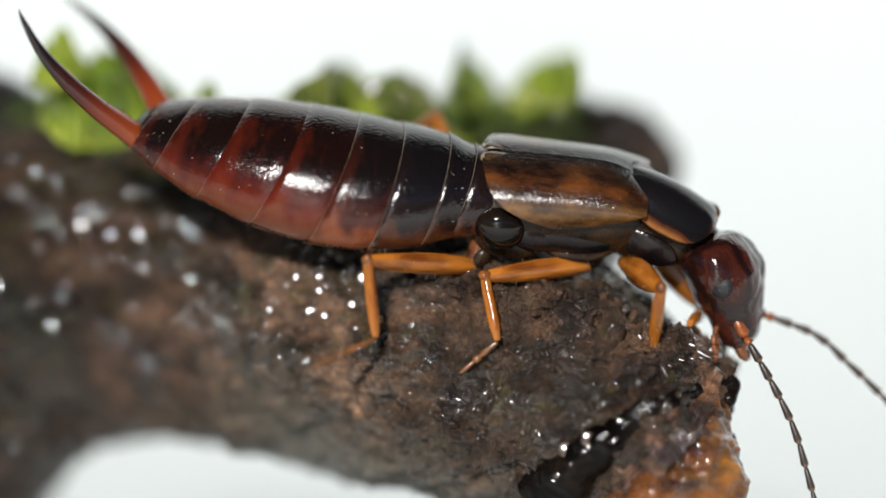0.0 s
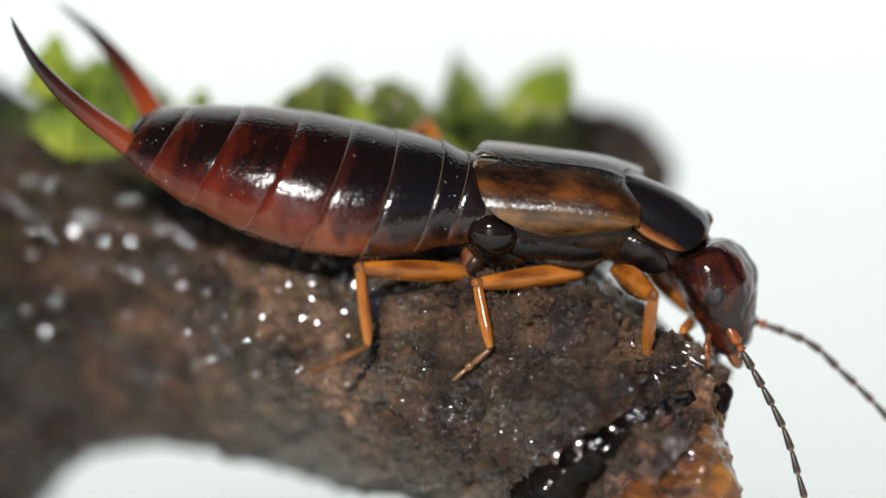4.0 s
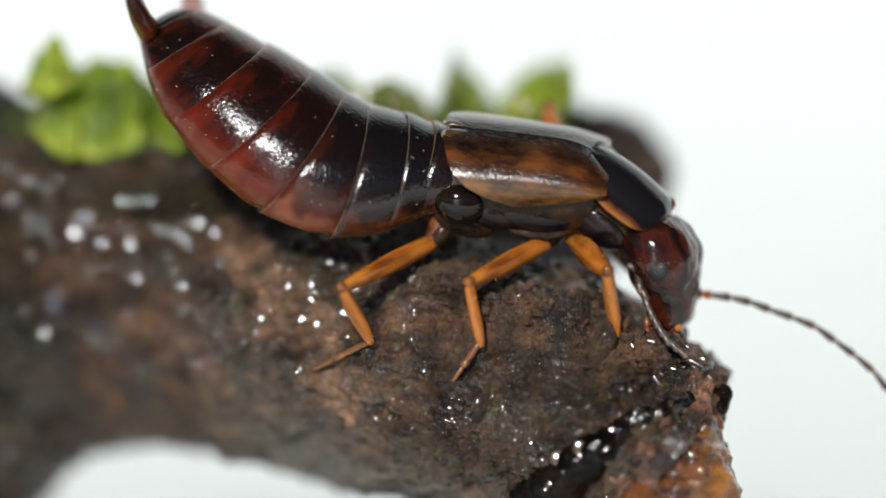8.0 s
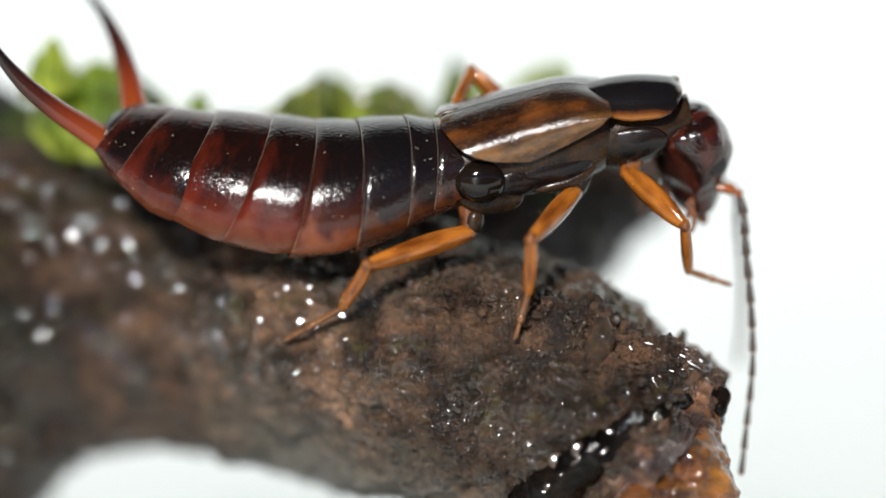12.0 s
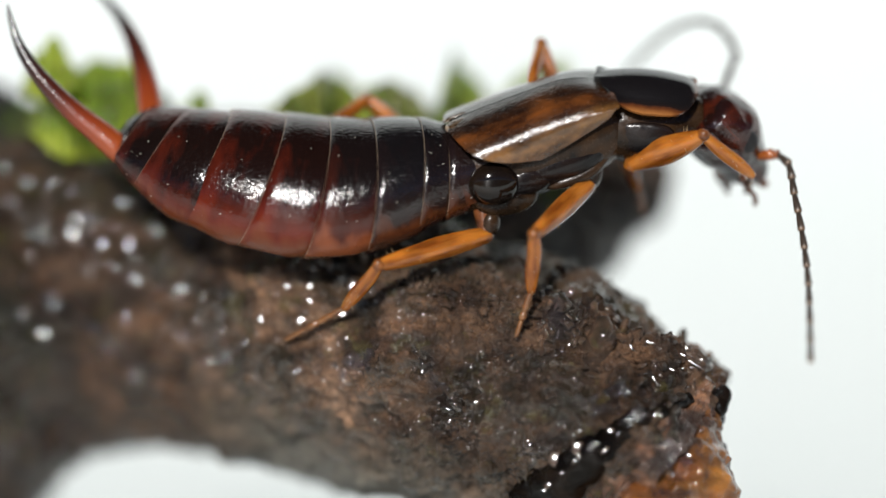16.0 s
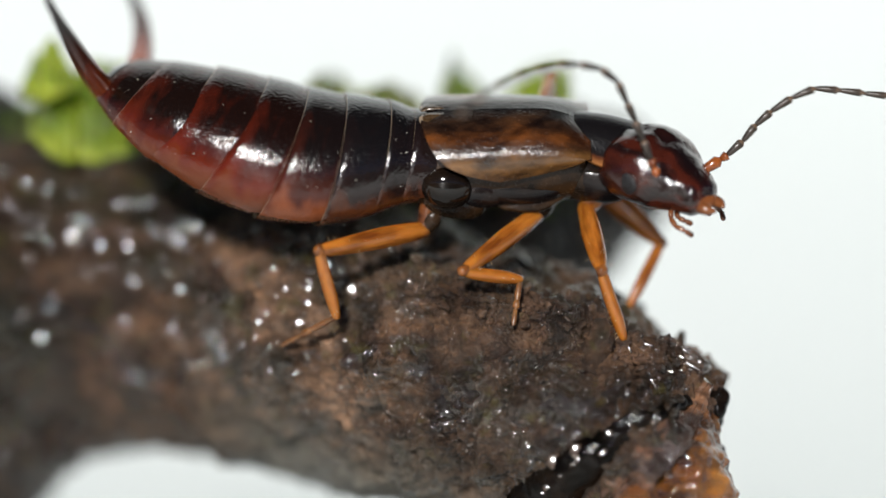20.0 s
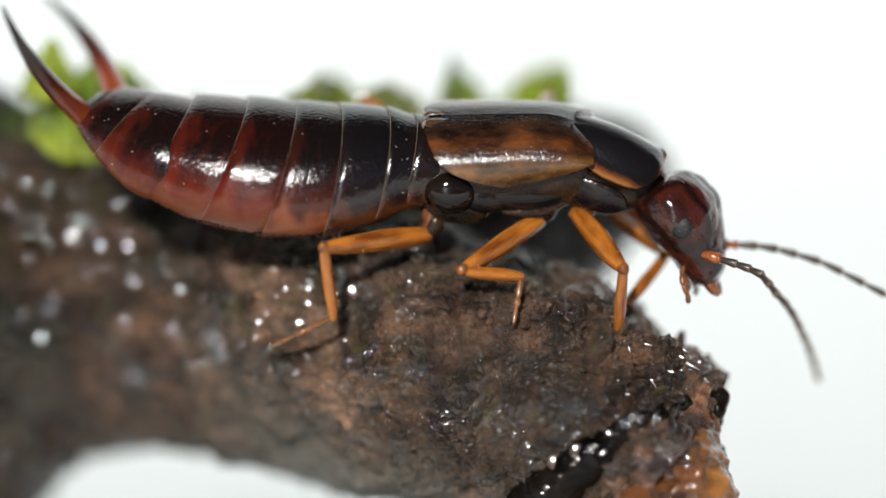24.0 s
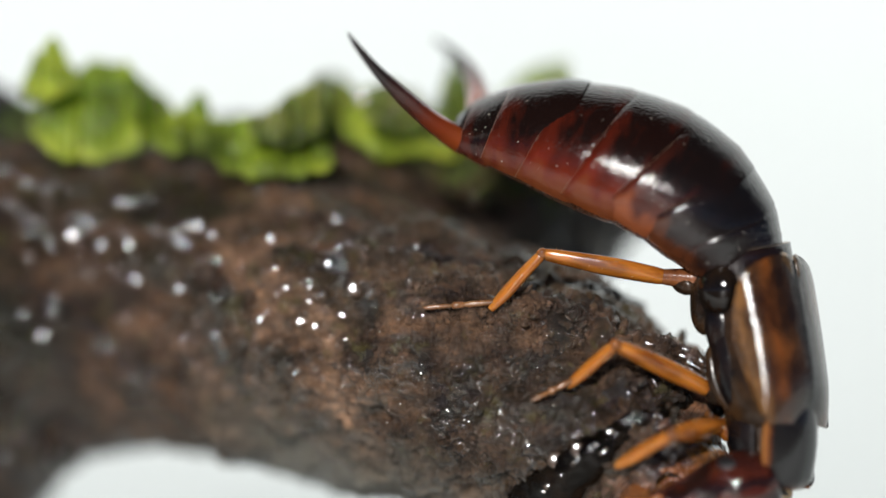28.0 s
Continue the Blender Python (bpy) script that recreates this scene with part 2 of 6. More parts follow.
def bark_material(name, tones, wet=0.5, gloss=(0.16, 0.55), film=0.1, green=0.0, relief=1.0, spec=0.5, grey=0.0):
    """Wet bark: stained browns, crumbly relief, water film in patches."""
    m, nodes, links, sh = material(name)
    big = noise_node(nodes, links, 300.0, 6.0, (0.6, 1, 1), 0.62)
    c = ramp(nodes, links, big.outputs["Fac"], [(0.34, tones[0]), (0.46, tones[1]), (0.57, tones[2]), (0.70, tones[3])])
    fine = noise_node(nodes, links, 3000.0, 8.0, (0.6, 1, 1), 0.7)
    mix = nodes.new("ShaderNodeMix")
    mix.data_type, mix.blend_type = "RGBA", "MULTIPLY"
    mix.inputs["Factor"].default_value = 0.9
    f = ramp(nodes, links, fine.outputs["Fac"], [(0.34, (0.25, 0.23, 0.22)), (0.5, (0.72, 0.68, 0.66)), (0.68, (1.45, 1.34, 1.25))])
    mid = noise_node(nodes, links, 1050.0, 5.0, (0.7, 1, 1), 0.6)
    patch = nodes.new("ShaderNodeMix")
    patch.data_type, patch.blend_type = "RGBA", "MULTIPLY"
    patch.inputs["Factor"].default_value = 1.0
    pm = ramp(nodes, links, mid.outputs["Fac"], [(0.38, (0.30, 0.28, 0.27)), (0.5, (0.95, 0.92, 0.90)), (0.62, (1.6, 1.5, 1.42))])
    links.new(c.outputs[0], patch.inputs["A"])
    links.new(pm.outputs[0], patch.inputs["B"])
    links.new(patch.outputs["Result"], mix.inputs["A"])
    links.new(f.outputs[0], mix.inputs["B"])
    algae = noise_node(nodes, links, 640.0, 6.0, (0.8, 1, 1), 0.65)
    spread = ramp(nodes, links, algae.outputs["Fac"], [(0.47, (0, 0, 0)), (0.56, (green,) * 3)])
    tint = nodes.new("ShaderNodeMix")
    tint.data_type = "RGBA"
    links.new(spread.outputs[0], tint.inputs["Factor"])
    links.new(mix.outputs["Result"], tint.inputs["A"])
    tint.inputs["B"].default_value = (0.016, 0.014, 0.005, 1)
    last = tint
    if green:
        # olive-green specks of algae
        specks = noise_node(nodes, links, 1700.0, 5.0, (1, 1, 1), 0.7)
        dab = ramp(nodes, links, specks.outputs["Fac"], [(0.57, (0, 0, 0)), (0.66, (green * 0.85,) * 3)])
        last = nodes.new("ShaderNodeMix")
        last.data_type = "RGBA"
        links.new(dab.outputs[0], last.inputs["Factor"])
        links.new(tint.outputs["Result"], last.inputs["A"])
        last.inputs["B"].default_value = (0.085, 0.075, 0.018, 1)
    if grey:
        # a grey-olive tone over the lower flank of the fork, with a soft, uneven border
        co, sep = nodes.new("ShaderNodeTexCoord"), nodes.new("ShaderNodeSeparateXYZ")
        links.new(co.outputs["Object"], sep.inputs[0])
        low, drift = nodes.new("ShaderNodeMath"), nodes.new("ShaderNodeMath")
        low.operation = drift.operation = "MULTIPLY_ADD"
        links.new(sep.outputs["X"], low.inputs[0])
        low.inputs[1].default_value = 0.477
        links.new(sep.outputs["Z"], low.inputs[2])
        links.new(big.outputs["Fac"], drift.inputs[0])
        drift.inputs[1].default_value = 0.0022
        links.new(low.outputs[0], drift.inputs[2])
        mr = nodes.new("ShaderNodeMapRange")
        mr.inputs["From Min"].default_value, mr.inputs["From Max"].default_value = -0.0031, -0.0043
        mr.inputs["To Max"].default_value = grey
        links.new(drift.outputs[0], mr.inputs["Value"])
        side, both = nodes.new("ShaderNodeMapRange"), nodes.new("ShaderNodeMath")
        side.inputs["From Min"].default_value, side.inputs["From Max"].default_value = -0.0056, -0.0034
        links.new(sep.outputs["X"], side.inputs["Value"])
        both.operation = "MULTIPLY"
        links.new(mr.outputs[0], both.inputs[0])
        links.new(side.outputs[0], both.inputs[1])
        tones = ramp(nodes, links, fine.outputs["Fac"], [(0.35, (0.075, 0.068, 0.052)), (0.65, (0.21, 0.19, 0.15))])
        under = last
        last = nodes.new("ShaderNodeMix")
        last.data_type = "RGBA"
        links.new(both.outputs[0], last.inputs["Factor"])
        links.new(under.outputs["Result"], last.inputs["A"])
        links.new(tones.outputs[0], last.inputs["B"])
    links.new(last.outputs["Result"], sh.inputs["Base Color"])
    w = noise_node(nodes, links, 900.0, 3.0)
    r = ramp(nodes, links, w.outputs["Fac"], [(0.4, (gloss[0],) * 3), (0.62, (gloss[1],) * 3)])
    links.new(r.outputs[0], sh.inputs["Roughness"])
    b1 = bump(nodes, links, big.outputs["Fac"], sh, 0.0004 * relief, 0.6)
    bump(nodes, links, fine.outputs["Fac"], sh, 0.0002 * relief, 1.0, b1)
    sh.inputs["Coat Weight"].default_value, sh.inputs["Coat Roughness"].default_value = wet, film
    if green:
        damp = ramp(nodes, links, algae.outputs["Fac"], [(0.45, (wet * 0.2,) * 3), (0.57, (wet,) * 3)])
        links.new(damp.outputs[0], sh.inputs["Coat Weight"])
    sh.inputs["Specular IOR Level"].default_value = spec
    return m


BARK_TONES = ((0.034, 0.025, 0.017), (0.105, 0.067, 0.043), (0.19, 0.118, 0.074), (0.28, 0.19, 0.13))
BARK = bark_material("wet_bark", tuple(tuple(0.40 * q for q in c) for c in BARK_TONES), 0.6, (0.2, 0.5), 0.08, green=0.6, relief=1.4, spec=0.36)
FORK_BARK = bark_material("wet_fork_bark", tuple(tuple(0.88 * q for q in c) for c in BARK_TONES), 0.95, (0.16, 0.45), 0.05, green=0.6, relief=1.7, spec=0.42, grey=0.9)
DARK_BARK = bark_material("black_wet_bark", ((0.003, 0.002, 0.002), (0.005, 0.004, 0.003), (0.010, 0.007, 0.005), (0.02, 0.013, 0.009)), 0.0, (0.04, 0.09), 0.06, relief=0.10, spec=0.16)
FLAP_BARK = bark_material("pale_torn_bark", ((0.03, 0.016, 0.009), (0.12, 0.060, 0.032), (0.26, 0.15, 0.09), (0.42, 0.29, 0.20)), 0.8, (0.12, 0.35), 0.05, relief=0.45, spec=0.5)
LIP_BARK = bark_material("glossy_lip_bark", tuple(tuple(0.6 * q for q in c) for c in BARK_TONES), 1.0, (0.06, 0.2), 0.03, relief=0.5, spec=0.6)
KNOB_BARK = bark_material("black_brown_bark", ((0.004, 0.003, 0.003), (0.014, 0.009, 0.006), (0.04, 0.024, 0.015), (0.10, 0.065, 0.042)), 0.15, (0.25, 0.5), 0.15, spec=0.3)
CORE = bark_material("orange_wet_wood", ((0.03, 0.011, 0.003), (0.15, 0.052, 0.008), (0.33, 0.145, 0.018), (0.48, 0.26, 0.05)), 0.8, (0.12, 0.35), 0.06)


def leaf_material(name, dark, light):
    m, nodes, links, sh = material(name)
    n = noise_node(nodes, links, 800.0, 6.0, (1, 1, 1), 0.65)
    c = ramp(nodes, links, n.outputs["Fac"], [(0.36, tuple(0.35 * q for q in dark)), (0.47, dark), (0.62, light)])
    links.new(c.outputs[0], sh.inputs["Base Color"])
    bump(nodes, links, n.outputs["Fac"], sh, 0.0002)
    sh.inputs["Roughness"].default_value = 0.45
    sh.inputs["Specular IOR Level"].default_value = 0.4
    sh.inputs["Subsurface Weight"].default_value = 0.25
    sh.inputs["Subsurface Radius"].default_value = (0.0004, 0.0008, 0.0001)
    sh.inputs["Subsurface Scale"].default_value = 1.0
    return m


LEAF = leaf_material("fresh_green_thallus", (0.11, 0.155, 0.010), (0.28, 0.34, 0.030))
OLIVE = leaf_material("olive_green_thallus", (0.05, 0.065, 0.010), (0.17, 0.19, 0.035))
MOSS = leaf_material("dark_green_moss", (0.035, 0.06, 0.011), (0.14, 0.20, 0.028))


def paper_material():
    m, nodes, links, sh = material("white_paper")
    n = noise_node(nodes, links, 40.0, 5.0)
    c = ramp(nodes, links, n.outputs["Fac"], [(0.3, (0.738, 0.785, 0.772)), (0.7, (0.775, 0.815, 0.802))])
    links.new(c.outputs[0], sh.inputs["Base Color"])
    sh.inputs["Roughness"].default_value = 0.7
    bump(nodes, links, n.outputs["Fac"], sh, 0.0005, 0.3)
    return m


PAPER = paper_material()

TABLE = chitin("dark_table", (0.03, 0.025, 0.02), (0.06, 0.05, 0.04), 12.0, 0.5, relief=0.0001, grain=300.0, coat=0.0)


def water_material():
    """A film of water on dark bark: dark and mirror-smooth."""
    m, nodes, links, sh = material("water_bead")
    n = noise_node(nodes, links, 900.0, 3.0)
    c = ramp(nodes, links, n.outputs["Fac"], [(0.35, (0.03, 0.018, 0.010)), (0.7, (0.09, 0.055, 0.034))])
    links.new(c.outputs[0], sh.inputs["Base Color"])
    sh.inputs["IOR"].default_value = 1.45
    sh.inputs["Roughness"].default_value = 0.13
    sh.inputs["Coat Weight"].default_value, sh.inputs["Coat Roughness"].default_value = 1.0, 0.13
    return m


WATER = water_material()


from mathutils.bvhtree import BVHTree


# ---- helpers of the build ----
def part(name, bm, mat, parent=None, label="", smooth=True, crisp=0):
    """Links a bmesh, modelled in millimetres, as one mesh object under a thing or a part."""
    me = bpy.data.meshes.new(name)
    bmesh.ops.recalc_face_normals(bm, faces=bm.faces)
    bm.to_mesh(me)
    bm.free()
    me.transform(Matrix.Scale(MM, 4))
    for mt in (mat if isinstance(mat, (list, tuple)) else (mat,)):
        me.materials.append(mt)
    for p in me.polygons:
        p.use_smooth = smooth
    if crisp:
        me.set_sharp_from_angle(angle=radians(crisp))
    ob = new(name, me)
    if parent:
        ob.parent = parent
    if label:
        ob["label"] = label
    return ob


def thing(name, label, category, group=""):
    return tagged(new(name), label, category, group)


def loft(rings, closed=True, caps=True, bm=None, mat=0):
    """Skin over rings of equal length."""
    bm = bm or bmesh.new()
    vs = [[bm.verts.new(p) for p in ring] for ring in rings]
    n = len(rings[0])
    for a, b in zip(vs, vs[1:]):
        for i in range(n if closed else n - 1):
            j = (i + 1) % n
            bm.faces.new((a[i], a[j], b[j], b[i])).material_index = mat
    if caps and closed:
        bm.faces.new(vs[0]).material_index = mat
        bm.faces.new(vs[-1]).material_index = mat
    return bm


def curve(points, n):
    """A smooth curve of n points through the given ones (Catmull-Rom)."""
    p = [np.array(q, float) for q in points]
    p = [2 * p[0] - p[1]] + p + [2 * p[-1] - p[-2]]
    out = []
    for i in range(n):
        s = i / (n - 1) * (len(p) - 3)
        k = min(int(s), len(p) - 4)
        f = s - k
        a, b, c, d = p[k:k + 4]
        out.append(0.5 * (2 * b + (c - a) * f + (2 * a - 5 * b + 4 * c - d) * f * f + (3 * b - a - 3 * c + d) * f ** 3))
    return out


def tube(path, radii, n_along, n_round, rough=0.0, grain=0.0, scale=0.5, seed=0.0, oval=1.0, caps=True, crumb=0.0):
    """A gnarled limb along a path in millimetres: lumps, lengthwise ridges and crumbs."""
    c = [Vector(p) for p in curve(path, n_along)]
    r = [q[0] for q in curve([(x, 0) for x in radii], n_along)]
    rings = []
    side = Vector((0, 1, 0))
    for i in range(n_along):
        t = (c[min(i + 1, n_along - 1)] - c[max(i - 1, 0)]).normalized()
        side = (side - t * side.dot(t)).normalized()
        up = t.cross(side)
        ring = []
        for j in range(n_round):
            a = 2 * math.pi * j / n_round
            d = side * math.cos(a) * oval + up * math.sin(a)
            p = c[i] + d * r[i]
            q = Vector((p.x * scale + seed, p.y * scale, p.z * scale))
            h = rough * noise.fractal(q, 1.0, 2.0, 3)
            q2 = Vector((math.cos(a) * r[i] * 1.7 + seed, math.sin(a) * r[i] * 1.7, i * 0.012))
            h += grain * (0.6 - abs(noise.noise(q2 * 1.6))) + grain * 0.8 * noise.noise(p * 3.1) + grain * 0.45 * noise.noise(p * 7.3)
            if crumb:
                h += crumb * (0.35 - abs(noise.noise(p * 6.1 + Vector((7, 1, 3))))) + crumb * 0.5 * abs(noise.noise(p * 13.0)) + crumb * 1.3 * (0.25 - abs(noise.noise(p * 2.7 + Vector((3, 5, 1)))))
            ring.append(p + d * h)
        rings.append(ring)
    return loft(rings, caps=caps)


# ---- setting: white paper sweep ----
def paper_sweep():
    prof = [(y, -11) for y in (-20, -5, 10)]
    prof += [(10 + 200 * math.sin(k * math.pi / 48), -11 + 200 * (1 - math.cos(k * math.pi / 48))) for k in range(1, 25)]
    prof += [(210, 400)]
    rings = []
    for y, z in prof:
        top = [Vector((x, y, z)) for x in range(-450, 451, 100)]
        back = Vector((0, 0.2, -0.2))
        rings.append(top + [p + back for p in top[::-1]])
    tagged(part("ground", loft(rings), PAPER), "large sheet of white paper sweeping up behind the twig", "paper sheet", kind="structure")
    bm = bmesh.new()
    bmesh.ops.create_cube(bm, size=1, matrix=Matrix.Translation((0, 0, -26.3)) @ Matrix.Diagonal((2400, 1600, 30, 1)))
    tagged(part("floor", bm, TABLE), "plain dark table top under the paper", "table top", kind="structure")


paper_sweep()


# ---- the twig ----
twig = thing("twig", "wet gnarled brown twig with a broken forked end on white paper", "twig")
limb = part("limb", tube([(-13.8, 6.5, -11.2), (-13.2, 6.6, -6.6), (-10.6, 6.5, -1.7), (-7.1, 6.1, -0.68), (-3.1, 5.9, -0.35), (0.5, 6.6, 0.4), (3.1, 7.2, 1.2), (4.25, 7.4, 1.38), (4.95, 7.4, 1.28)],
    [2.65, 3.2, 4.0, 3.5, 3.2, 2.55, 1.7, 1.0, 0.4], 360, 190, 0.35, 0.10, 0.5, 3.0, crumb=0.08), BARK, twig, "thick mossy limb")
fork = part("fork", tube([(-9.7, 6.8, -0.9), (-6.4, 5.6, -1.2), (-3.3, 3.9, -1.62), (0.2, 2.1, -2.6), (2.8, 0.9, -3.5), (4.35, 0.7, -4.2), (5.24, 0.6, -4.5)],
    [2.0, 2.75, 2.9, 2.82, 2.42, 2.12, 1.7], 620, 380, 0.3, 0.10, 0.6, 9.0, crumb=0.16), FORK_BARK, twig, "broken side fork with crumbling wet bark")

bpy.context.view_layer.update()
GROUNDS = [BVHTree.FromPolygons([v.co / MM for v in ob.data.vertices], [p.vertices for p in ob.data.polygons]) for ob in (limb, fork)]


def on_bark(x, z):
    """The nearest place and normal of the bark behind the point (x, z) of the plane of the subject."""
    eye = Vector((0, -REACH, 0))
    way = (Vector((x, 0, z)) - eye).normalized()
    best = None
    for tree in GROUNDS:
        hit, normal, _, dist = tree.ray_cast(eye, way)
        if hit and (best is None or dist < best[2]):
            best = (hit, normal, dist)
    return best


def strip(stations, rise, n_along=60, n_round=20, rough=0.1, grain=0.06, seed=0.0):
    """A ridge of bark or wood lying on the twig along plan stations (x, z, half width)."""
    line = []
    for x, z, w in stations:
        hit = on_bark(x, z)
        y = hit[0].y if hit else line[-1][1] + rise
        line.append((x, y - rise, z))
    return tube(line, [s[2] for s in stations], n_along, n_round, rough, grain, 1.2, seed, 0.7)


part("broken_end", tube([(2.8, 7.15, 1.3), (3.6, 7.25, 1.42), (4.3, 7.38, 1.40), (5.0, 7.4, 1.25)], [1.66, 1.45, 1.02, 0.45], 90, 90, 0.4, 0.14, 0.9, 21.0, crumb=0.12), KNOB_BARK, twig, "black-brown broken end of the limb")
part("knot", tube([(-12.6, 6.6, 0.6), (-10.8, 6.3, 1.9), (-9.7, 6.1, 2.5), (-9.0, 6.0, 2.6)], [2.2, 1.7, 1.15, 0.5], 120, 90, 0.4, 0.14, 0.8, 44.0, crumb=0.1), KNOB_BARK, twig, "dark knot of bark beside the green frond")
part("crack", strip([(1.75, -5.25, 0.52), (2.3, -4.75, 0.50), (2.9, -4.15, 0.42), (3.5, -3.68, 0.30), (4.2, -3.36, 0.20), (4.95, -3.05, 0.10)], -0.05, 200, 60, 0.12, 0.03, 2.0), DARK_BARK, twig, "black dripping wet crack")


def torn_sheet(stations, seed, n=150, m=40):
    """A torn sheet of bark along plan stations (x, z, half width): arched, ragged at both edges, a thin rim."""
    line = curve(stations, n)
    found = [on_bark(x, z) for x, z, w in line]
    depth = [min(0.6, h[0].y) if h else 0.4 for h in found]
    depth = [sum(depth[max(0, i - 14):i + 15]) / len(depth[max(0, i - 14):i + 15]) for i in range(n)]
    sheets = []
    for layer in (0, 1):
        rows = []
        for i, (x, z, w) in enumerate(line):
            ahead, back = line[min(i + 1, n - 1)], line[max(i - 1, 0)]
            d = Vector((ahead[0] - back[0], 0, ahead[1] - back[1])).normalized()
            across = Vector((d.z, 0, -d.x))
            row = []
            for j in range(m):
                v = -1 + 2 * j / (m - 1)
                edge = w * (1 + 0.35 * noise.noise(Vector((i * 0.06, seed, v > 0))) + 0.22 * noise.noise(Vector((i * 0.22, seed, 5 + (v > 0)))))
                p = Vector((x, 0, z)) + across * (v * edge)
                ripple = 0.16 * noise.noise(Vector((p.x * 1.6, p.z * 1.6, seed))) + 0.05 * noise.noise(Vector((p.x * 5, p.z * 5, seed))) + 0.09 * noise.noise(Vector((v * 7, i * 0.03, seed)))
                y = depth[i] - 0.05 - 0.04 * (1 - v * v) + ripple + layer * 0.14 * max(0.15, 1 - v * v)
                row.append(Vector((p.x, y, p.z)))
            rows.append(row)
        sheets.append(rows)
    return loft([a + b[::-1] for a, b in zip(*sheets)])


part("torn_bark", torn_sheet([(2.9, -5.75, 0.46), (3.45, -5.0, 0.44), (4.05, -4.3, 0.40), (4.62, -3.75, 0.34), (5.05, -3.2, 0.24), (5.42, -2.7, 0.12)], 6.0), FLAP_BARK, twig, "pale torn bark edge")
part("lip", torn_sheet([(3.3, -1.75, 0.08), (3.9, -1.93, 0.24), (4.5, -2.12, 0.34), (5.0, -2.34, 0.32), (5.36, -2.48, 0.22), (5.5, -2.52, 0.08)], 14.0), LIP_BARK, twig, "ragged lip of bark under a film of water")
part("core", tube([(5.10, -0.1, -2.95), (4.92, -0.5, -4.0), (4.82, -0.8, -5.2), (4.75, -0.4, -7.5), (4.75, 0.4, -11.2)], [0.35, 0.7, 0.95, 1.1, 1.3], 160, 90, 0.22, 0.10, 1.1, 5.0), CORE, twig, "bare wet orange wood under torn bark")
part("core", tube([(4.1, 0.0, -4.6), (4.0, -0.8, -5.4), (3.9, 0.4, -7.5), (3.8, 0.8, -11.2)], [0.5, 1.0, 1.2, 1.4], 100, 70, 0.25, 0.12, 1.3, 15.0), CORE, twig, "bare wet orange wood under torn bark")
bpy.context.view_layer.update()
GROUNDS += [BVHTree.FromPolygons([v.co / MM for v in ob.data.vertices], [p.vertices for p in ob.data.polygons]) for ob in twig.children if ob.data.name.split(".")[0] in ("crack", "torn_bark", "lip")]
for x, y, z, r in ((5.57, -0.25, -3.12, 0.30), (5.62, 0.0, -4.1, 0.15), (5.70, 0.1, -4.95, 0.26), (5.56, 0.0, -3.42, 0.2)):
    bm = bmesh.new()
    bmesh.ops.create_icosphere(bm, subdivisions=4, radius=r, matrix=Matrix.Translation((x, y, z)) @ Matrix.Diagonal((0.85, 1, 1.15, 1)))
    for v in bm.verts:
        v.co += (v.co - Vector((x, y, z))) * 0.35 * noise.noise(v.co * 3)
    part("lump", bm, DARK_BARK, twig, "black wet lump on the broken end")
hit = on_bark(3.15, -1.9)[0]
part("splinter", tube([(3.0, hit.y + 0.1, -2.5), (3.1, hit.y - 0.15, -2.0), (3.2, hit.y - 0.2, -1.6), (3.2, hit.y - 0.2, -1.38)], [0.40, 0.28, 0.19, 0.09], 40, 18, 0.08, 0.05, 2.0, 1.0), BARK, twig, "upright splinter of bark")


def crumbs():
    """Loose crumbs of bark over the ridge and the face of the fork, thickest near the broken end."""
    rnd = random.Random(33)
    ball = bmesh.new()
    bmesh.ops.create_icosphere(ball, subdivisions=2, radius=1)
    shape, skin = [v.co.copy() for v in ball.verts], [[v.index for v in f.verts] for f in ball.faces]
    ball.free()
    verts, faces = [], []
    for _ in range(1100):
        f = rnd.random() ** 0.6
        x = -2.0 + 7.4 * f + rnd.gauss(0, 0.2)
        z = 0.2 - 2.4 * f ** 1.4 - abs(rnd.gauss(0, 0.3 + 0.8 * rnd.random()))
        hit = on_bark(x, z)
        if not hit or x > 4.85 or hit[0].y > 3.0:
            continue
        r = 0.025 + 0.12 * rnd.random() ** 3
        turn = Euler((rnd.uniform(0, 6.3), rnd.uniform(0, 6.3), rnd.uniform(0, 6.3))).to_matrix().to_4x4()
        m = Matrix.Translation(hit[0] + hit[1] * r * 0.2) @ turn @ Matrix.Diagonal((rnd.uniform(0.9, 1.9) * r, rnd.uniform(0.6, 1.1) * r, rnd.uniform(0.5, 0.9) * r, 1))
        faces += [[q + len(verts) for q in f] for f in skin]
        for q in shape:
            p = m @ q
            verts.append((p + (p - hit[0]) * 0.7 * noise.noise(p * 9)) * MM)
    me = bpy.data.meshes.new("bark_crumbs")
    me.from_pydata(verts, [], faces)
    me.materials.append(FORK_BARK)
    for q in me.polygons:
        q.use_smooth = True
    tagged(new("bark_crumbs", me), "small wet brown crumbs of bark on the broken fork", "bark crumbs", kind="stuff")


crumbs()


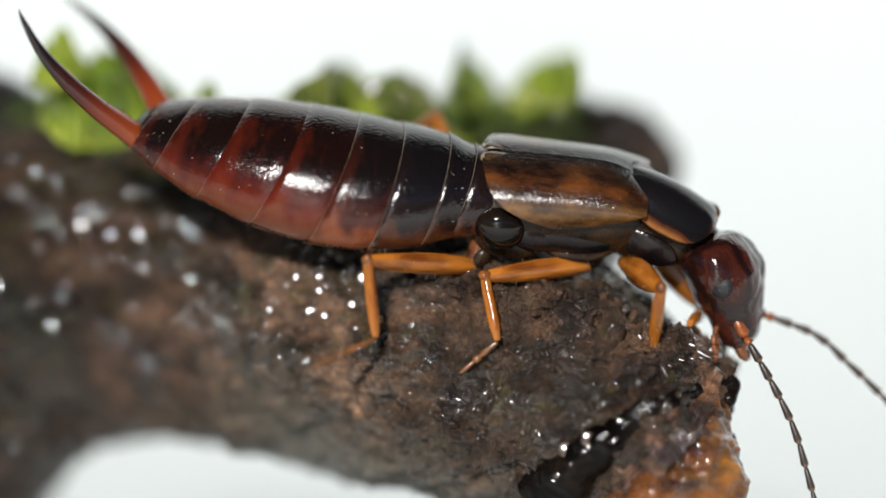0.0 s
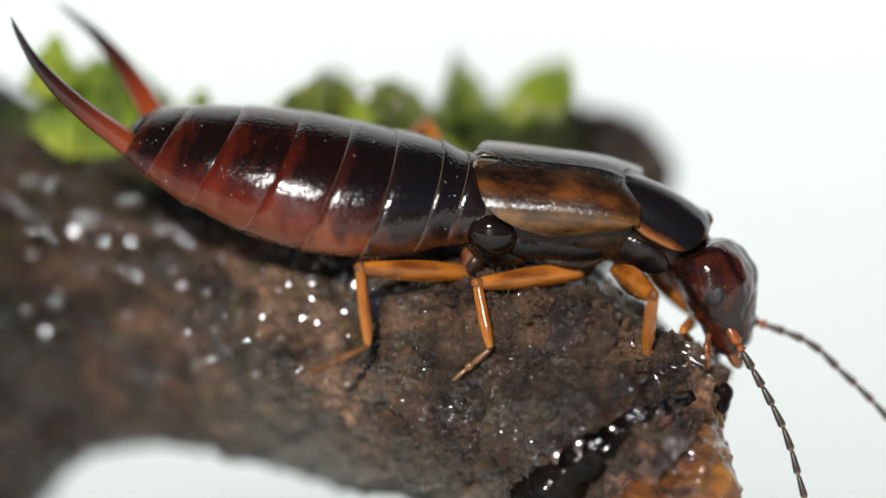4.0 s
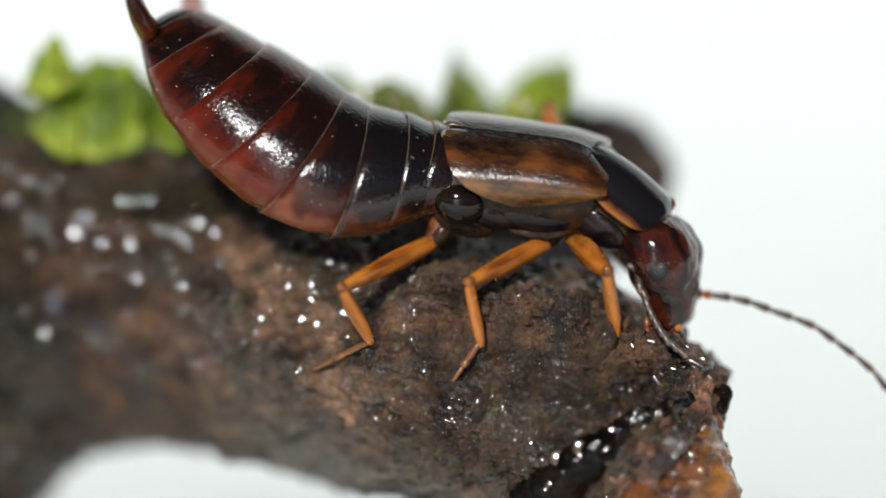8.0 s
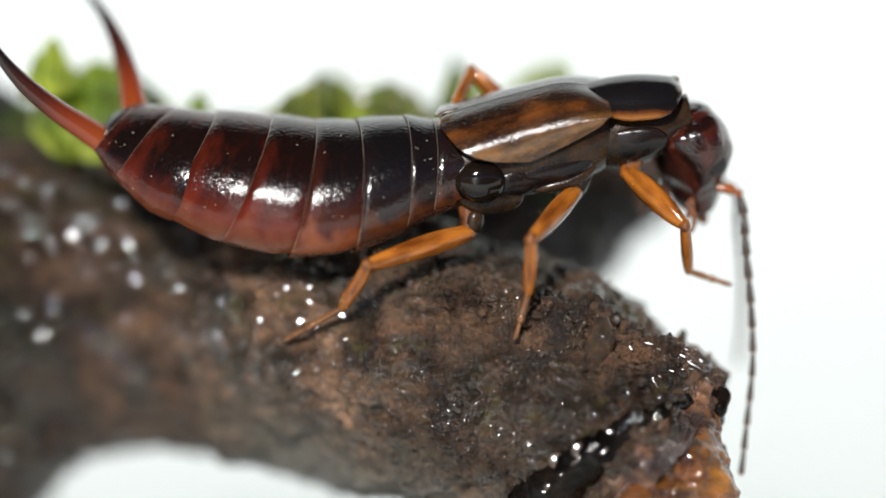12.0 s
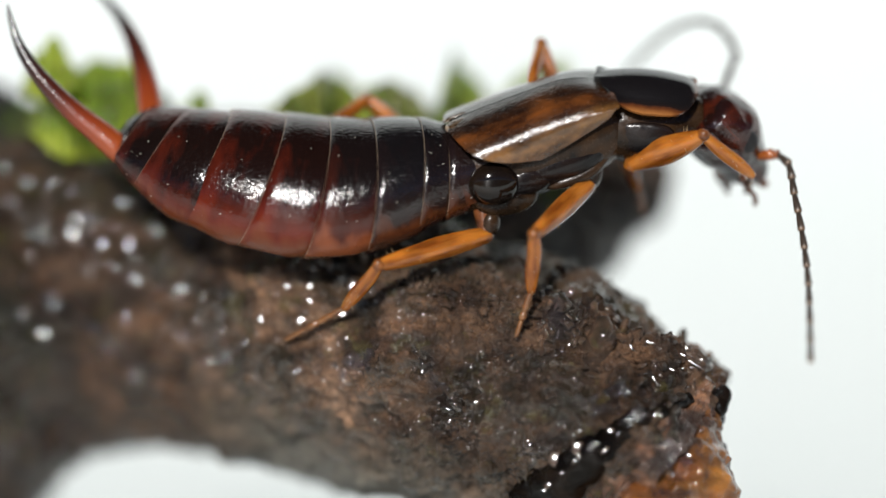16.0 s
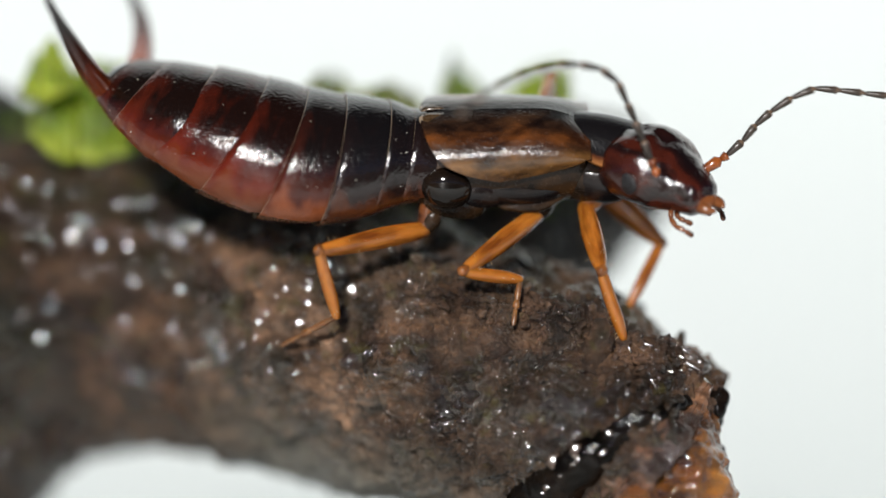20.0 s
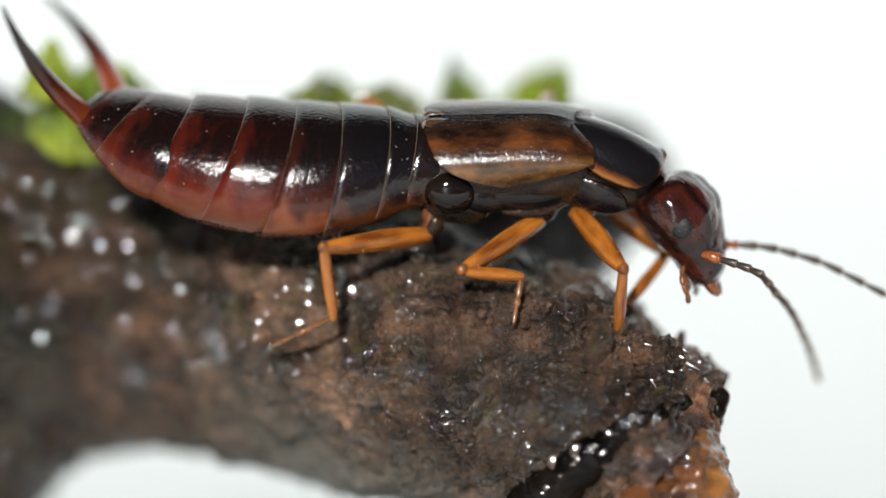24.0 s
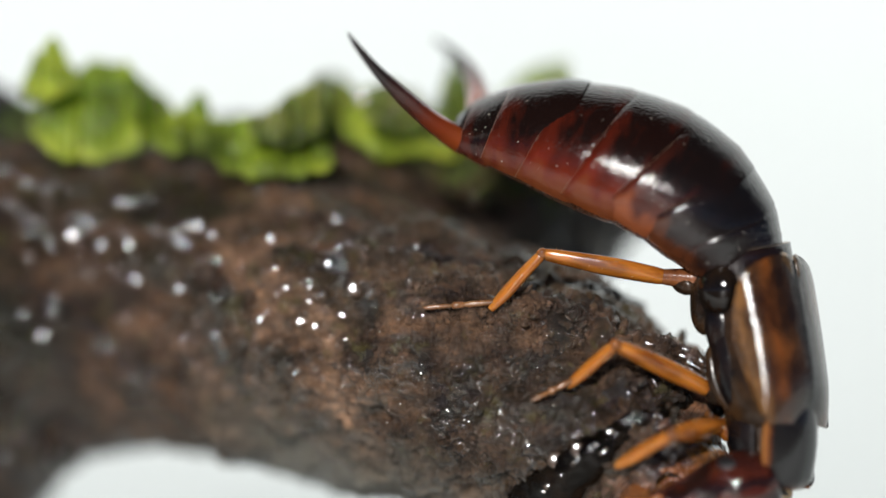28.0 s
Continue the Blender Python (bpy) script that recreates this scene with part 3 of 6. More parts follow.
# ---- liverwort and moss along the top of the limb ----
def frond(x, z, y, wide, high, lean, turn, seed, mat, label=""):
    """A lobed, wavy leaf-like sheet with thickness; lean tips it back from the viewer."""
    rnd = random.Random(seed)
    lobes = [(rnd.uniform(0, 6.28), rnd.randint(3, 5), rnd.uniform(0.05, 0.13)), (rnd.uniform(0, 6.28), rnd.randint(7, 11), rnd.uniform(0.03, 0.08))]
    n, rings = 72, 12
    sheets = []
    for layer in (0, 1):
        grid = []
        for i in range(rings + 1):
            f = i / rings
            row = []
            for k in range(n):
                a = 2 * math.pi * k / n
                r = f * (1 + f * sum(m * math.sin(c * a + p) for p, c, m in lobes))
                u, v = wide * r * math.cos(a), high * r * math.sin(a)
                h = 0.09 * noise.noise(Vector((u * 1.3 + seed, v * 1.3, 0))) + 0.07 * f ** 3 * math.sin(5 * a + seed) - 0.18 * f * f + layer * 0.07 * (1 - 0.6 * f)
                row.append(Vector((u, v, h)))
            grid.append(row)
        sheets.append(grid)
    bm = bmesh.new()
    rows = []
    for grid in (sheets[1], sheets[0][::-1]):
        for row in grid[1:] if grid is sheets[1] else grid[:-1]:
            rows.append(row)
    loft(rows, bm=bm)
    bm.transform(Matrix.Translation((x * 1.01, y + 0.95, z * 1.01)) @ Matrix.Rotation(radians(90 - lean), 4, "X") @ Matrix.Rotation(radians(turn), 4, "Z"))
    ob = part("frond", bm, mat, liverwort, label)
    GROUNDS.append(BVHTree.FromPolygons([v.co / MM for v in ob.data.vertices], [p.vertices for p in ob.data.polygons]))
    return ob


liverwort = thing("liverwort", "fresh green lobed liverwort growing along the top of the wet twig", "plant")


def leafy_sheet(stations, seed, mat, label="", back=0.035):
    """A long leaf lying over the limb: plan stations (x, top, low), a scalloped lower margin, soft waves, real thickness."""
    n, m = 150, 26
    line = curve(stations, n)
    sheets = []
    for layer in (0, 1):
        rows = []
        for i, (x, top, low) in enumerate(line):
            ends = math.sin(math.pi * i / (n - 1)) ** 0.35
            low += 0.09 * noise.noise(Vector((x * 3.1, seed, 0))) - 0.10 * abs(math.sin(x * 4.2 + seed)) + 0.07 * noise.noise(Vector((x * 8, seed, 4)))
            top += 0.16 * noise.noise(Vector((x * 3.4, seed, 9))) + 0.16 * noise.noise(Vector((x * 8, seed, 7))) + 0.10 * abs(math.sin(x * 5.1 + seed)) - 0.06
            mid = (top + low) / 2
            hit = on_bark(x, low)
            near = (hit[0].y if hit else 3.6) - 0.7
            deep = near
            row = []
            for j in range(m):
                v = j / (m - 1)
                z = mid + (low + (top - low) * v - mid) * ends
                wave = 0.34 * noise.noise(Vector((x * 1.8, z * 1.7, seed))) + 0.14 * noise.noise(Vector((x * 4, z * 4.5, seed)))
                hit = on_bark(x, z)
                deep = max(deep, min(hit[0].y - 0.25 if hit else 9.0, deep + back))
                y = deep + wave * (0.3 + 0.7 * v) + layer * 0.09 * min(1.0, 0.3 + 4 * min(v, 1 - v)) + 0.12 * max(0.0, 0.12 - v) / 0.12 * (1 - layer)
                row.append(spot_at(x, y, z))
            rows.append(row)
        sheets.append(rows)
    ob = part("frond", loft([a + b[::-1] for a, b in zip(*sheets)]), mat, liverwort, label)
    GROUNDS.append(BVHTree.FromPolygons([v.co / MM for v in ob.data.vertices], [p.vertices for p in ob.data.polygons]))


def spot_at(x, y, z):
    """A plan point (x, z) moved to depth y along the line of sight."""
    s = 1 + y / REACH
    return Vector((x * s, y, z * s))


leafy_sheet([(-8.45, 2.6, 2.2), (-8.25, 3.3, 2.0), (-8.0, 3.75, 1.85), (-7.5, 3.7, 1.8), (-6.9, 3.85, 1.85), (-6.4, 3.7, 2.0), (-5.95, 3.3, 2.1), (-5.5, 3.05, 1.9), (-5.0, 2.9, 1.85), (-4.6, 2.5, 1.9)], 3.0, LEAF, "broad fresh green lobed frond")
leafy_sheet([(-8.6, 3.4, 2.9), (-8.3, 4.0, 3.0), (-8.0, 4.3, 3.1), (-7.75, 4.1, 3.1), (-7.4, 3.6, 3.2)], 51.0, LEAF, "small upright green lobe", 0.02)
leafy_sheet([(-5.5, 2.7, 2.2), (-5.2, 3.15, 1.95), (-4.95, 3.25, 1.8), (-4.7, 2.8, 1.85), (-4.45, 2.6, 1.65), (-4.0, 2.75, 1.5), (-3.6, 2.65, 1.5), (-3.05, 2.7, 1.42), (-2.5, 2.6, 1.42), (-2.2, 2.2, 1.6)], 8.0, LEAF, "yellow-green frond with a scalloped edge")
leafy_sheet([(-4.0, 2.8, 2.3), (-3.5, 3.0, 2.1), (-3.1, 3.2, 2.1), (-2.6, 3.45, 2.3), (-2.2, 3.6, 2.5), (-1.8, 3.35, 2.3), (-1.4, 3.3, 2.4)], 21.0, OLIVE, "olive brown-green frond", 0.05)
leafy_sheet([(-2.1, 2.9, 2.2), (-1.7, 3.3, 1.95), (-1.3, 3.35, 1.85), (-0.9, 3.25, 1.85), (-0.4, 2.85, 2.0), (0.1, 2.4, 1.75), (0.35, 2.2, 1.8)], 13.0, LEAF, "green frond among moss")
leafy_sheet([(-1.6, 3.35, 2.5), (-1.1, 3.4, 2.4), (-0.6, 3.2, 2.4), (-0.3, 3.0, 2.5)], 27.0, OLIVE, "olive brown-green frond", 0.05)
leafy_sheet([(-0.25, 3.0, 2.4), (0.0, 3.5, 2.3), (0.22, 4.0, 2.3), (0.42, 3.6, 2.3), (0.8, 3.35, 2.3), (1.05, 3.1, 2.5)], 33.0, MOSS, "darker moss-green frond with a pointed tip", 0.04)
leafy_sheet([(-0.1, 3.0, 2.6), (0.1, 3.45, 2.6), (0.5, 3.3, 2.6), (0.8, 3.0, 2.7)], 39.0, LEAF, "green frond among moss")
leafy_sheet([(1.05, 3.05, 2.6), (1.4, 3.45, 2.55), (1.85, 3.65, 2.6), (2.3, 3.8, 2.7), (2.55, 3.75, 2.95), (2.62, 3.4, 3.1)], 45.0, LEAF, "bright green frond tip")
for k, (px, pz, y, w, h, lean, turn) in enumerate((
        (-0.6, 2.8, 4.6, 0.8, 0.4, 30, 10), (1.3, 2.7, 4.8, 0.7, 0.4, 30, 0))):
    frond(px, pz, y, w, h, lean, turn, k + 23, MOSS, "darker moss-green frond")


def moss_cushion():
    """A mat of tiny pointed leaves on top of the limb."""
    rnd = random.Random(4)
    bm = bmesh.new()
    for _ in range(1500):
        x = rnd.uniform(-3.2, 3.0) if rnd.random() < 0.8 else rnd.uniform(-9.5, -7.5)
        hit = GROUNDS[0].ray_cast(Vector((x, rnd.uniform(4.0, 7.4), 12)), Vector((0, 0, -1)))
        if not hit[0]:
            continue
        p, s = hit[0], rnd.uniform(0.12, 0.3)
        m = Matrix.Translation(p) @ Euler((rnd.uniform(-1, 1), rnd.uniform(-1, 1), rnd.uniform(0, 6.3))).to_matrix().to_4x4()
        vs = [bm.verts.new(m @ Vector(q)) for q in ((-0.22 * s, 0, 0), (0.22 * s, 0, 0), (0.3 * s, 0.1 * s, s * 0.6), (0, 0.25 * s, 1.4 * s), (-0.3 * s, 0.1 * s, s * 0.6), (0, -0.12 * s, s * 0.5))]
        for f in ((0, 1, 5), (1, 2, 5), (2, 3, 5), (3, 4, 5), (4, 0, 5), (0, 4, 3, 2, 1)):
            bm.faces.new([vs[q] for q in f])
    ob = part("moss", bm, MOSS)
    tagged(ob, "dark green moss cushion on top of the wet twig", "moss", kind="stuff")


moss_cushion()

# ---- water on the bark: flat beads that catch the sun ----
SUN_WAY = Vector((math.sin(a) * math.cos(e), math.cos(a) * math.cos(e), math.sin(e)))
GLINT = (SUN_WAY + Vector((0, -1, 0))).normalized()


def bead(m, w, curve_r, n, bm=None):
    """A shallow lens of water, half as wide as w, with a curved top and a short skirt."""
    def ring(f, z):
        return [m @ Vector((w * f * math.cos(2 * math.pi * k / n), w * f * math.sin(2 * math.pi * k / n), z)) for k in range(n)]
    bm = loft([ring(f, -(w * f) ** 2 / (2 * curve_r)) for f in (0.03, 0.3, 0.55, 0.8, 1.0)], bm=bm)
    return loft([ring(1.0, -w * w / (2 * curve_r) - 0.0005), ring(1.06, -w * w / (2 * curve_r) - 0.7 * w)], bm=bm, caps=False)


def bead_pose(x, z, rnd, spread, rise=0.0):
    hit = on_bark(x, z)
    if not hit:
        return None
    n = (GLINT + Vector((rnd.gauss(0, spread), rnd.gauss(0, spread), rnd.gauss(0, spread)))).normalized()
    m = n.to_track_quat("Z", "Y").to_matrix().to_4x4()
    m.translation = hit[0] + hit[1] * 0.01 + n * rise
    return m


def water():
    rnd = random.Random(12)
    spots = ((-7.03, 1.45), (-5.65, 1.56), (-8.55, 3.2), (-5.05, 0.44), (-5.47, 0.18), (-6.83, -0.28), (-6.66, 0.01), (-6.35, 0.07), (-6.95, 0.05), (-7.2, -0.45), (-7.5, 0.24),
        (-3.7, 1.16), (-2.75, -0.8), (-2.75, -1.1), (-2.58, -1.6), (-2.9, -1.46), (-2.12, -1.37), (-1.8, -0.8), (-3.6, 0.22), (-4.0, -0.4), (-3.73, -0.7), (-3.15, -0.82), (-4.93, -1.02),
        (-5.37, -0.8), (-6.46, -1.46), (-2.2, 0.59), (-2.35, -0.28), (-8.9, -4.2), (-8.7, -4.6), (-8.7, 0.3), (-8.5, -0.2), (-8.8, -0.5), (-8.1, 0.9), (-1.1, 1.7), (-2.3, 2.45), (1.54, 2.83), (2.14, 2.65), (-1.65, 3.0), (-1.08, 2.9), (-0.45, 2.78), (0.18, 3.5), (-5.7, 2.9), (2.3, -4.3), (2.75, -4.1), (3.4, -3.75), (2.1, -4.85))
    first = None
    for x, z in spots:
        m = bead_pose(x, z, rnd, 0.14 if x < -3 else 0.05)
        if m is None:
            continue
        m.translation = m.translation * MM
        if first is None:
            first = part("water_drop", bead(Matrix(), 0.17, 0.9, 24), WATER)
            tagged(first, "clear water drop glinting on the wet bark", "water drop", "water drops on the twig")
            first.matrix_basis = m
        else:
            s = rnd.choice((0.35, 0.45, 0.55, 0.7, 0.9, 1.05))
            first.scale = (s, s, s)
            copy_thing(first, m)
            first.scale = (1, 1, 1)
    bm = bmesh.new()
    for _ in range(170):
        if rnd.random() < 0.62:
            x, z = rnd.gauss(1.0, 1.9), rnd.gauss(-2.8, 0.95)
            w = 0.008 + 0.030 * rnd.random() ** 3
            bend, spread = w / 0.2, 0.24
        else:
            x, z = rnd.uniform(-9.5, -0.5), rnd.gauss(-0.4, 1.1)
            w = 0.02 + 0.06 * rnd.random() ** 2
            bend, spread = w / 0.18, 0.2
        m = bead_pose(x, z, rnd, spread, 0.4 * w)
        if m is not None:
            bead(m, w, bend, 10, bm)
    # clusters of beads in the hollows of the bark
    for cx, cz, count, wide in ((1.15, -3.6, 18, 0.35), (1.6, -2.4, 10, 0.35), (-0.3, -3.6, 12, 0.4), (2.2, -3.1, 10, 0.4), (-0.6, -2.6, 8, 0.45), (0.4, -4.0, 8, 0.3), (-2.9, -1.2, 8, 0.4), (3.1, -2.7, 8, 0.3), (4.0, -3.4, 6, 0.15)):
        for _ in range(count):
            w = rnd.uniform(0.012, 0.036)
            m = bead_pose(rnd.gauss(cx, wide), rnd.gauss(cz, wide * 0.6), rnd, 0.2, 0.4 * w)
            if m is not None:
                bead(m, w, w / 0.17, 10, bm)
    # wet streaks along the broken upper edge, larger drops in the crack
    for x, z, w, tilt in ((3.3, -2.0, 0.06, -20), (3.75, -2.05, 0.05, -15), (4.3, -2.2, 0.07, -12), (4.9, -2.55, 0.05, -10), (4.4, -2.6, 0.05, -8), (4.95, -2.85, 0.06, 5), (3.6, -2.7, 0.05, -50), (3.75, -2.95, 0.05, -60),
            (1.9, -1.15, 0.07, -15), (2.3, -1.35, 0.06, -10), (2.7, -1.6, 0.06, -20), (1.5, -1.0, 0.05, 0), (2.75, -4.27, 0.07, 40), (2.66, -4.36, 0.05, 30), (2.14, -4.82, 0.06, 20), (2.06, -4.95, 0.04, 0), (2.75, -3.75, 0.05, 30), (2.66, -3.82, 0.035, 20),
            (4.4, -3.42, 0.05, 10), (4.3, -3.4, 0.05, 10), (4.06, -3.68, 0.06, 10), (3.27, -4.13, 0.06, 20), (3.1, -4.0, 0.05, 20), (2.4, -4.6, 0.04, 40), (5.73, -3.1, 0.05, 80)):
        m = bead_pose(x, z, rnd, 0.02)
        if m is not None:
            bead(m @ Matrix.Rotation(radians(tilt + rnd.uniform(-25, 25)), 4, "Z") @ Matrix.Diagonal((rnd.uniform(0.9, 2.0), rnd.uniform(0.4, 0.7), 1, 1)), w, w / 0.15, 16, bm)
    # wet films that run along the broken upper edge
    for x, z, w, long, tilt in ((3.75, -1.95, 0.05, 4.0, -60), (3.95, -2.4, 0.05, 4.5, -52), (4.3, -2.75, 0.035, 4.0, -58), (4.75, -2.15, 0.05, 4.5, -24), (5.1, -2.4, 0.045, 4.5, -30), (5.4, -2.7, 0.04, 3.0, -40), (4.6, -2.5, 0.03, 4.0, -20), (4.15, -1.95, 0.045, 3.5, -15), (3.2, -1.5, 0.05, 3.0, -20), (2.6, -1.3, 0.05, 3.5, -12)):
        m = bead_pose(x, z, rnd, 0.04, 0.10)
        if m is not None:
            bead(m @ Matrix.Rotation(radians(tilt), 4, "Z") @ Matrix.Diagonal((long, 0.5, 1, 1)), w, w / 0.13, 18, bm)
    # a wet film along the ridge of the fork, broken into short streaks
    for k in range(44):
        f = rnd.random()
        x, z = 1.3 + 4.2 * f + rnd.gauss(0, 0.12), -0.75 - 1.6 * f - 0.25 * math.sin(f * 3.1) + rnd.gauss(0, 0.12)
        w = rnd.uniform(0.015, 0.05)
        m = bead_pose(x, z, rnd, 0.10, 0.3 * w)
        if m is not None:
            bead(m @ Matrix.Rotation(radians(rnd.uniform(-50, 10)), 4, "Z") @ Matrix.Diagonal((rnd.uniform(0.8, 2.6), rnd.uniform(0.4, 0.9), 1, 1)), w, w / 0.17, 14, bm)
    tagged(part("water_beads", bm, WATER), "tiny clear water beads scattered over the wet bark", "water", kind="stuff")


water()


# ---- the earwig: forward +X, back +Z, its left +Y ----
earwig = thing("earwig", "glossy dark chestnut earwig with amber legs standing on a wet twig", "insect")
moving = {}          # name in the stance -> part


def oval_ring(x, hw, hh, a0, a1, n, power=1.0):
    out = []
    for i in range(n):
        a = a0 + (a1 - a0) * i / (n - 1)
        out.append(Vector((x, hw * math.cos(a), hh * math.sin(a))))
    return out


SEG_AT = (-0.5, 0.45, 1.0, 2.0, 3.05, 4.15, 5.3, 6.3, 6.95)
SEG_W = (0.98, 1.16, 1.42, 1.68, 1.78, 1.70, 1.44, 1.08, 0.78)
SEG_H = (0.82, 0.98, 1.16, 1.27, 1.30, 1.25, 1.07, 0.79, 0.48)
ABDOMEN = 6.95


def girth(s):
    """Half width and half height of the abdomen at s behind the waist, running smoothly."""
    k = max(0, min(len(SEG_AT) - 2, sum(1 for x in SEG_AT if x <= s) - 1))
    f = (s - SEG_AT[k]) / (SEG_AT[k + 1] - SEG_AT[k])
    out = []
    for row in (SEG_W, SEG_H):
        slope = [(row[min(i + 1, 8)] - row[max(i - 1, 0)]) / (SEG_AT[min(i + 1, 8)] - SEG_AT[max(i - 1, 0)]) for i in (k, k + 1)]
        h = SEG_AT[k + 1] - SEG_AT[k]
        out.append((1 + 2 * f) * (1 - f) ** 2 * row[k] + f * (1 - f) ** 2 * h * slope[0] + f * f * (3 - 2 * f) * row[k + 1] + f * f * (f - 1) * h * slope[1])
    return out


def slant(bm):
    """The plates lean: their upper edges lie further forward than the belly."""
    for v in bm.verts:
        v.co.x += 0.31 * v.co.z
    return bm


def abdomen_segment(i):
    """A tergite and a sternite, overlapping the next ring like tiles; the origin is the ring's middle."""
    x0, x1 = SEG_AT[i], SEG_AT[i + 1]
    mid = (x0 + x1) / 2
    shell = SHELL_FRONT if i < 3 else SHELL_MID if i == 3 else SHELL_END if i == 7 else SHELL_TAIL if i == 6 else SHELL_REAR
    steps = 9
    lo, hi = radians(-22), radians(202)
    upper, lower = [], []
    for k in range(steps + 1):
        f = -0.5 + 1.5 * k / steps
        g = max(0.0, f)
        s = SEG_AT[i] + (x1 - x0) * f
        w, h = girth(max(SEG_AT[0], s))
        bulge = 0.988 + 0.17 * f if f < 0 else 0.988 + 0.012 * math.sin(g * math.pi * 0.5)
        ring = oval_ring(-(s - mid), w * bulge, h * bulge, lo, hi, 41)
        for p in ring:
            p.z *= 1 - 0.12 * g if p.z < 0 else 1
        upper.append(ring)
        b2 = bulge * (0.955 - 0.05 * g * (i > 4))
        lower.append(oval_ring(-(s - mid), w * b2, h * b2 * 0.97, radians(165), radians(375), 31))
    # the rear edge turns in, so that the plate has thickness
    x_end = -(x1 - mid)
    upper.append(oval_ring(x_end - 0.006, SEG_W[i + 1] * 0.988, SEG_H[i + 1] * 0.988, lo, hi, 41))
    upper.append(oval_ring(x_end + 0.05, SEG_W[i + 1] * 0.95, SEG_H[i + 1] * 0.95, lo, hi, 41))
    bm = loft(upper, closed=False)
    bm.faces.ensure_lookup_table()
    n = 40
    for f in bm.faces[-2 * n:]:
        f.material_index = 1
    ob = part("tergite", slant(bm), [shell, RIM], earwig, "black-brown plate with a pale rear rim" if i < 3 else "chestnut plate with a pale rear rim")
    if i < 7:
        lower.append(oval_ring(x_end + 0.05, SEG_W[i + 1] * 0.92, SEG_H[i + 1] * 0.9, radians(165), radians(375), 31))
        bm = loft(lower, closed=False)
        bm.faces.ensure_lookup_table()
        for f in bm.faces[-30:]:
            f.material_index = 1
        part("sternite", slant(bm), [BELLY, RIM], ob, "paler russet belly plate")
    else:
        part("sternite", slant(loft(lower, closed=False)), BELLY, ob, "paler russet belly plate")
        end = [[Vector((p.x - 0.12 * k, p.y * (1 - 0.28 * k), p.z * (1 - 0.28 * k))) for p in oval_ring(x_end, SEG_W[8] * 0.96, SEG_H[8] * 0.96, 0, 2 * math.pi * 39 / 40, 40)] for k in range(3)]
        part("tail_plate", slant(loft(end)), BLACK, ob, "black end plate between the forceps")
    rnd = random.Random(i + 40)
    bm = bmesh.new()
    for _ in range(12):
        f, a = rnd.uniform(0.1, 0.95), rnd.uniform(radians(-10), radians(190))
        s = SEG_AT[i] + (x1 - x0) * f
        w, h = girth(s)
        p = Vector((-(s - mid), w * 0.998 * math.cos(a), h * 0.998 * math.sin(a)))
        bmesh.ops.create_icosphere(bm, subdivisions=1, radius=rnd.uniform(0.006, 0.017), matrix=Matrix.Translation(p) @ Matrix.Diagonal((1, rnd.uniform(0.5, 1), rnd.uniform(0.5, 1), 1)))
    part("dust", slant(bm), DUST, ob, "pale specks of dust")
    moving["segment", i] = ob


for i in range(8):
    abdomen_segment(i)


def taper(rows, n=14):
    """A limb piece along +X from rows of (x, dy, dz, half width, half height)."""
    rings = []
    for x, dy, dz, w, h in rows:
        rings.append([Vector((x, dy + w * math.cos(2 * math.pi * k / n), dz + h * math.sin(2 * math.pi * k / n))) for k in range(n)])
    return loft(rings)


def smooth_rows(rows, n):
    return [tuple(q) for q in curve(rows, n)]


# forceps: point backwards along -X, bend inwards and up at the tip
for side, key in ((-1, "near"), (1, "far")):
    rows = [(0.25, 0, 0, 0.22, 0.2), (0, 0, 0, 0.28, 0.24), (-0.4, side * 0.06, 0.0, 0.27, 0.23), (-1.1, side * 0.20, 0.01, 0.225, 0.20), (-2.0, side * 0.28, 0.06, 0.17, 0.16),
        (-2.8, side * 0.20, 0.14, 0.105, 0.10), (-3.4, side * -0.02, 0.25, 0.055, 0.055), (-3.65, side * -0.14, 0.32, 0.012, 0.012)]
    moving["forceps", key] = part("pincer", taper(smooth_rows([(x, y + side * 0.14 * min(1, -x / 3.65) if x < 0 else y, z + 0.32 * x / 3.65 if x < 0 else z, w * 1.05, h * 1.05) for x, y, z, w, h in rows], 40), 16), FORCEPS, earwig, "curved pincer, orange at the root and black at the tip")

# thorax, from the waist forward
thorax = part("thorax", taper(smooth_rows([(-0.5, 0, -0.1, 0.8, 0.7), (0.2, 0, -0.14, 1.04, 0.96), (1.2, 0, -0.12, 1.0, 0.96), (2.3, 0, -0.1, 0.96, 0.93), (3.0, 0, -0.05, 0.85, 0.85), (3.3, 0, 0, 0.7, 0.6)], 22), 30), THORAX, earwig)


# across the back: nearly flat, a rounded fold, then a steep flank
WING_PROFILE = curve([(0.0, 0.98), (0.35, 0.945), (0.70, 0.83), (0.95, 0.68), (1.06, 0.56), (1.10, 0.40), (1.08, 0.20), (1.0, 0.0)], 25)


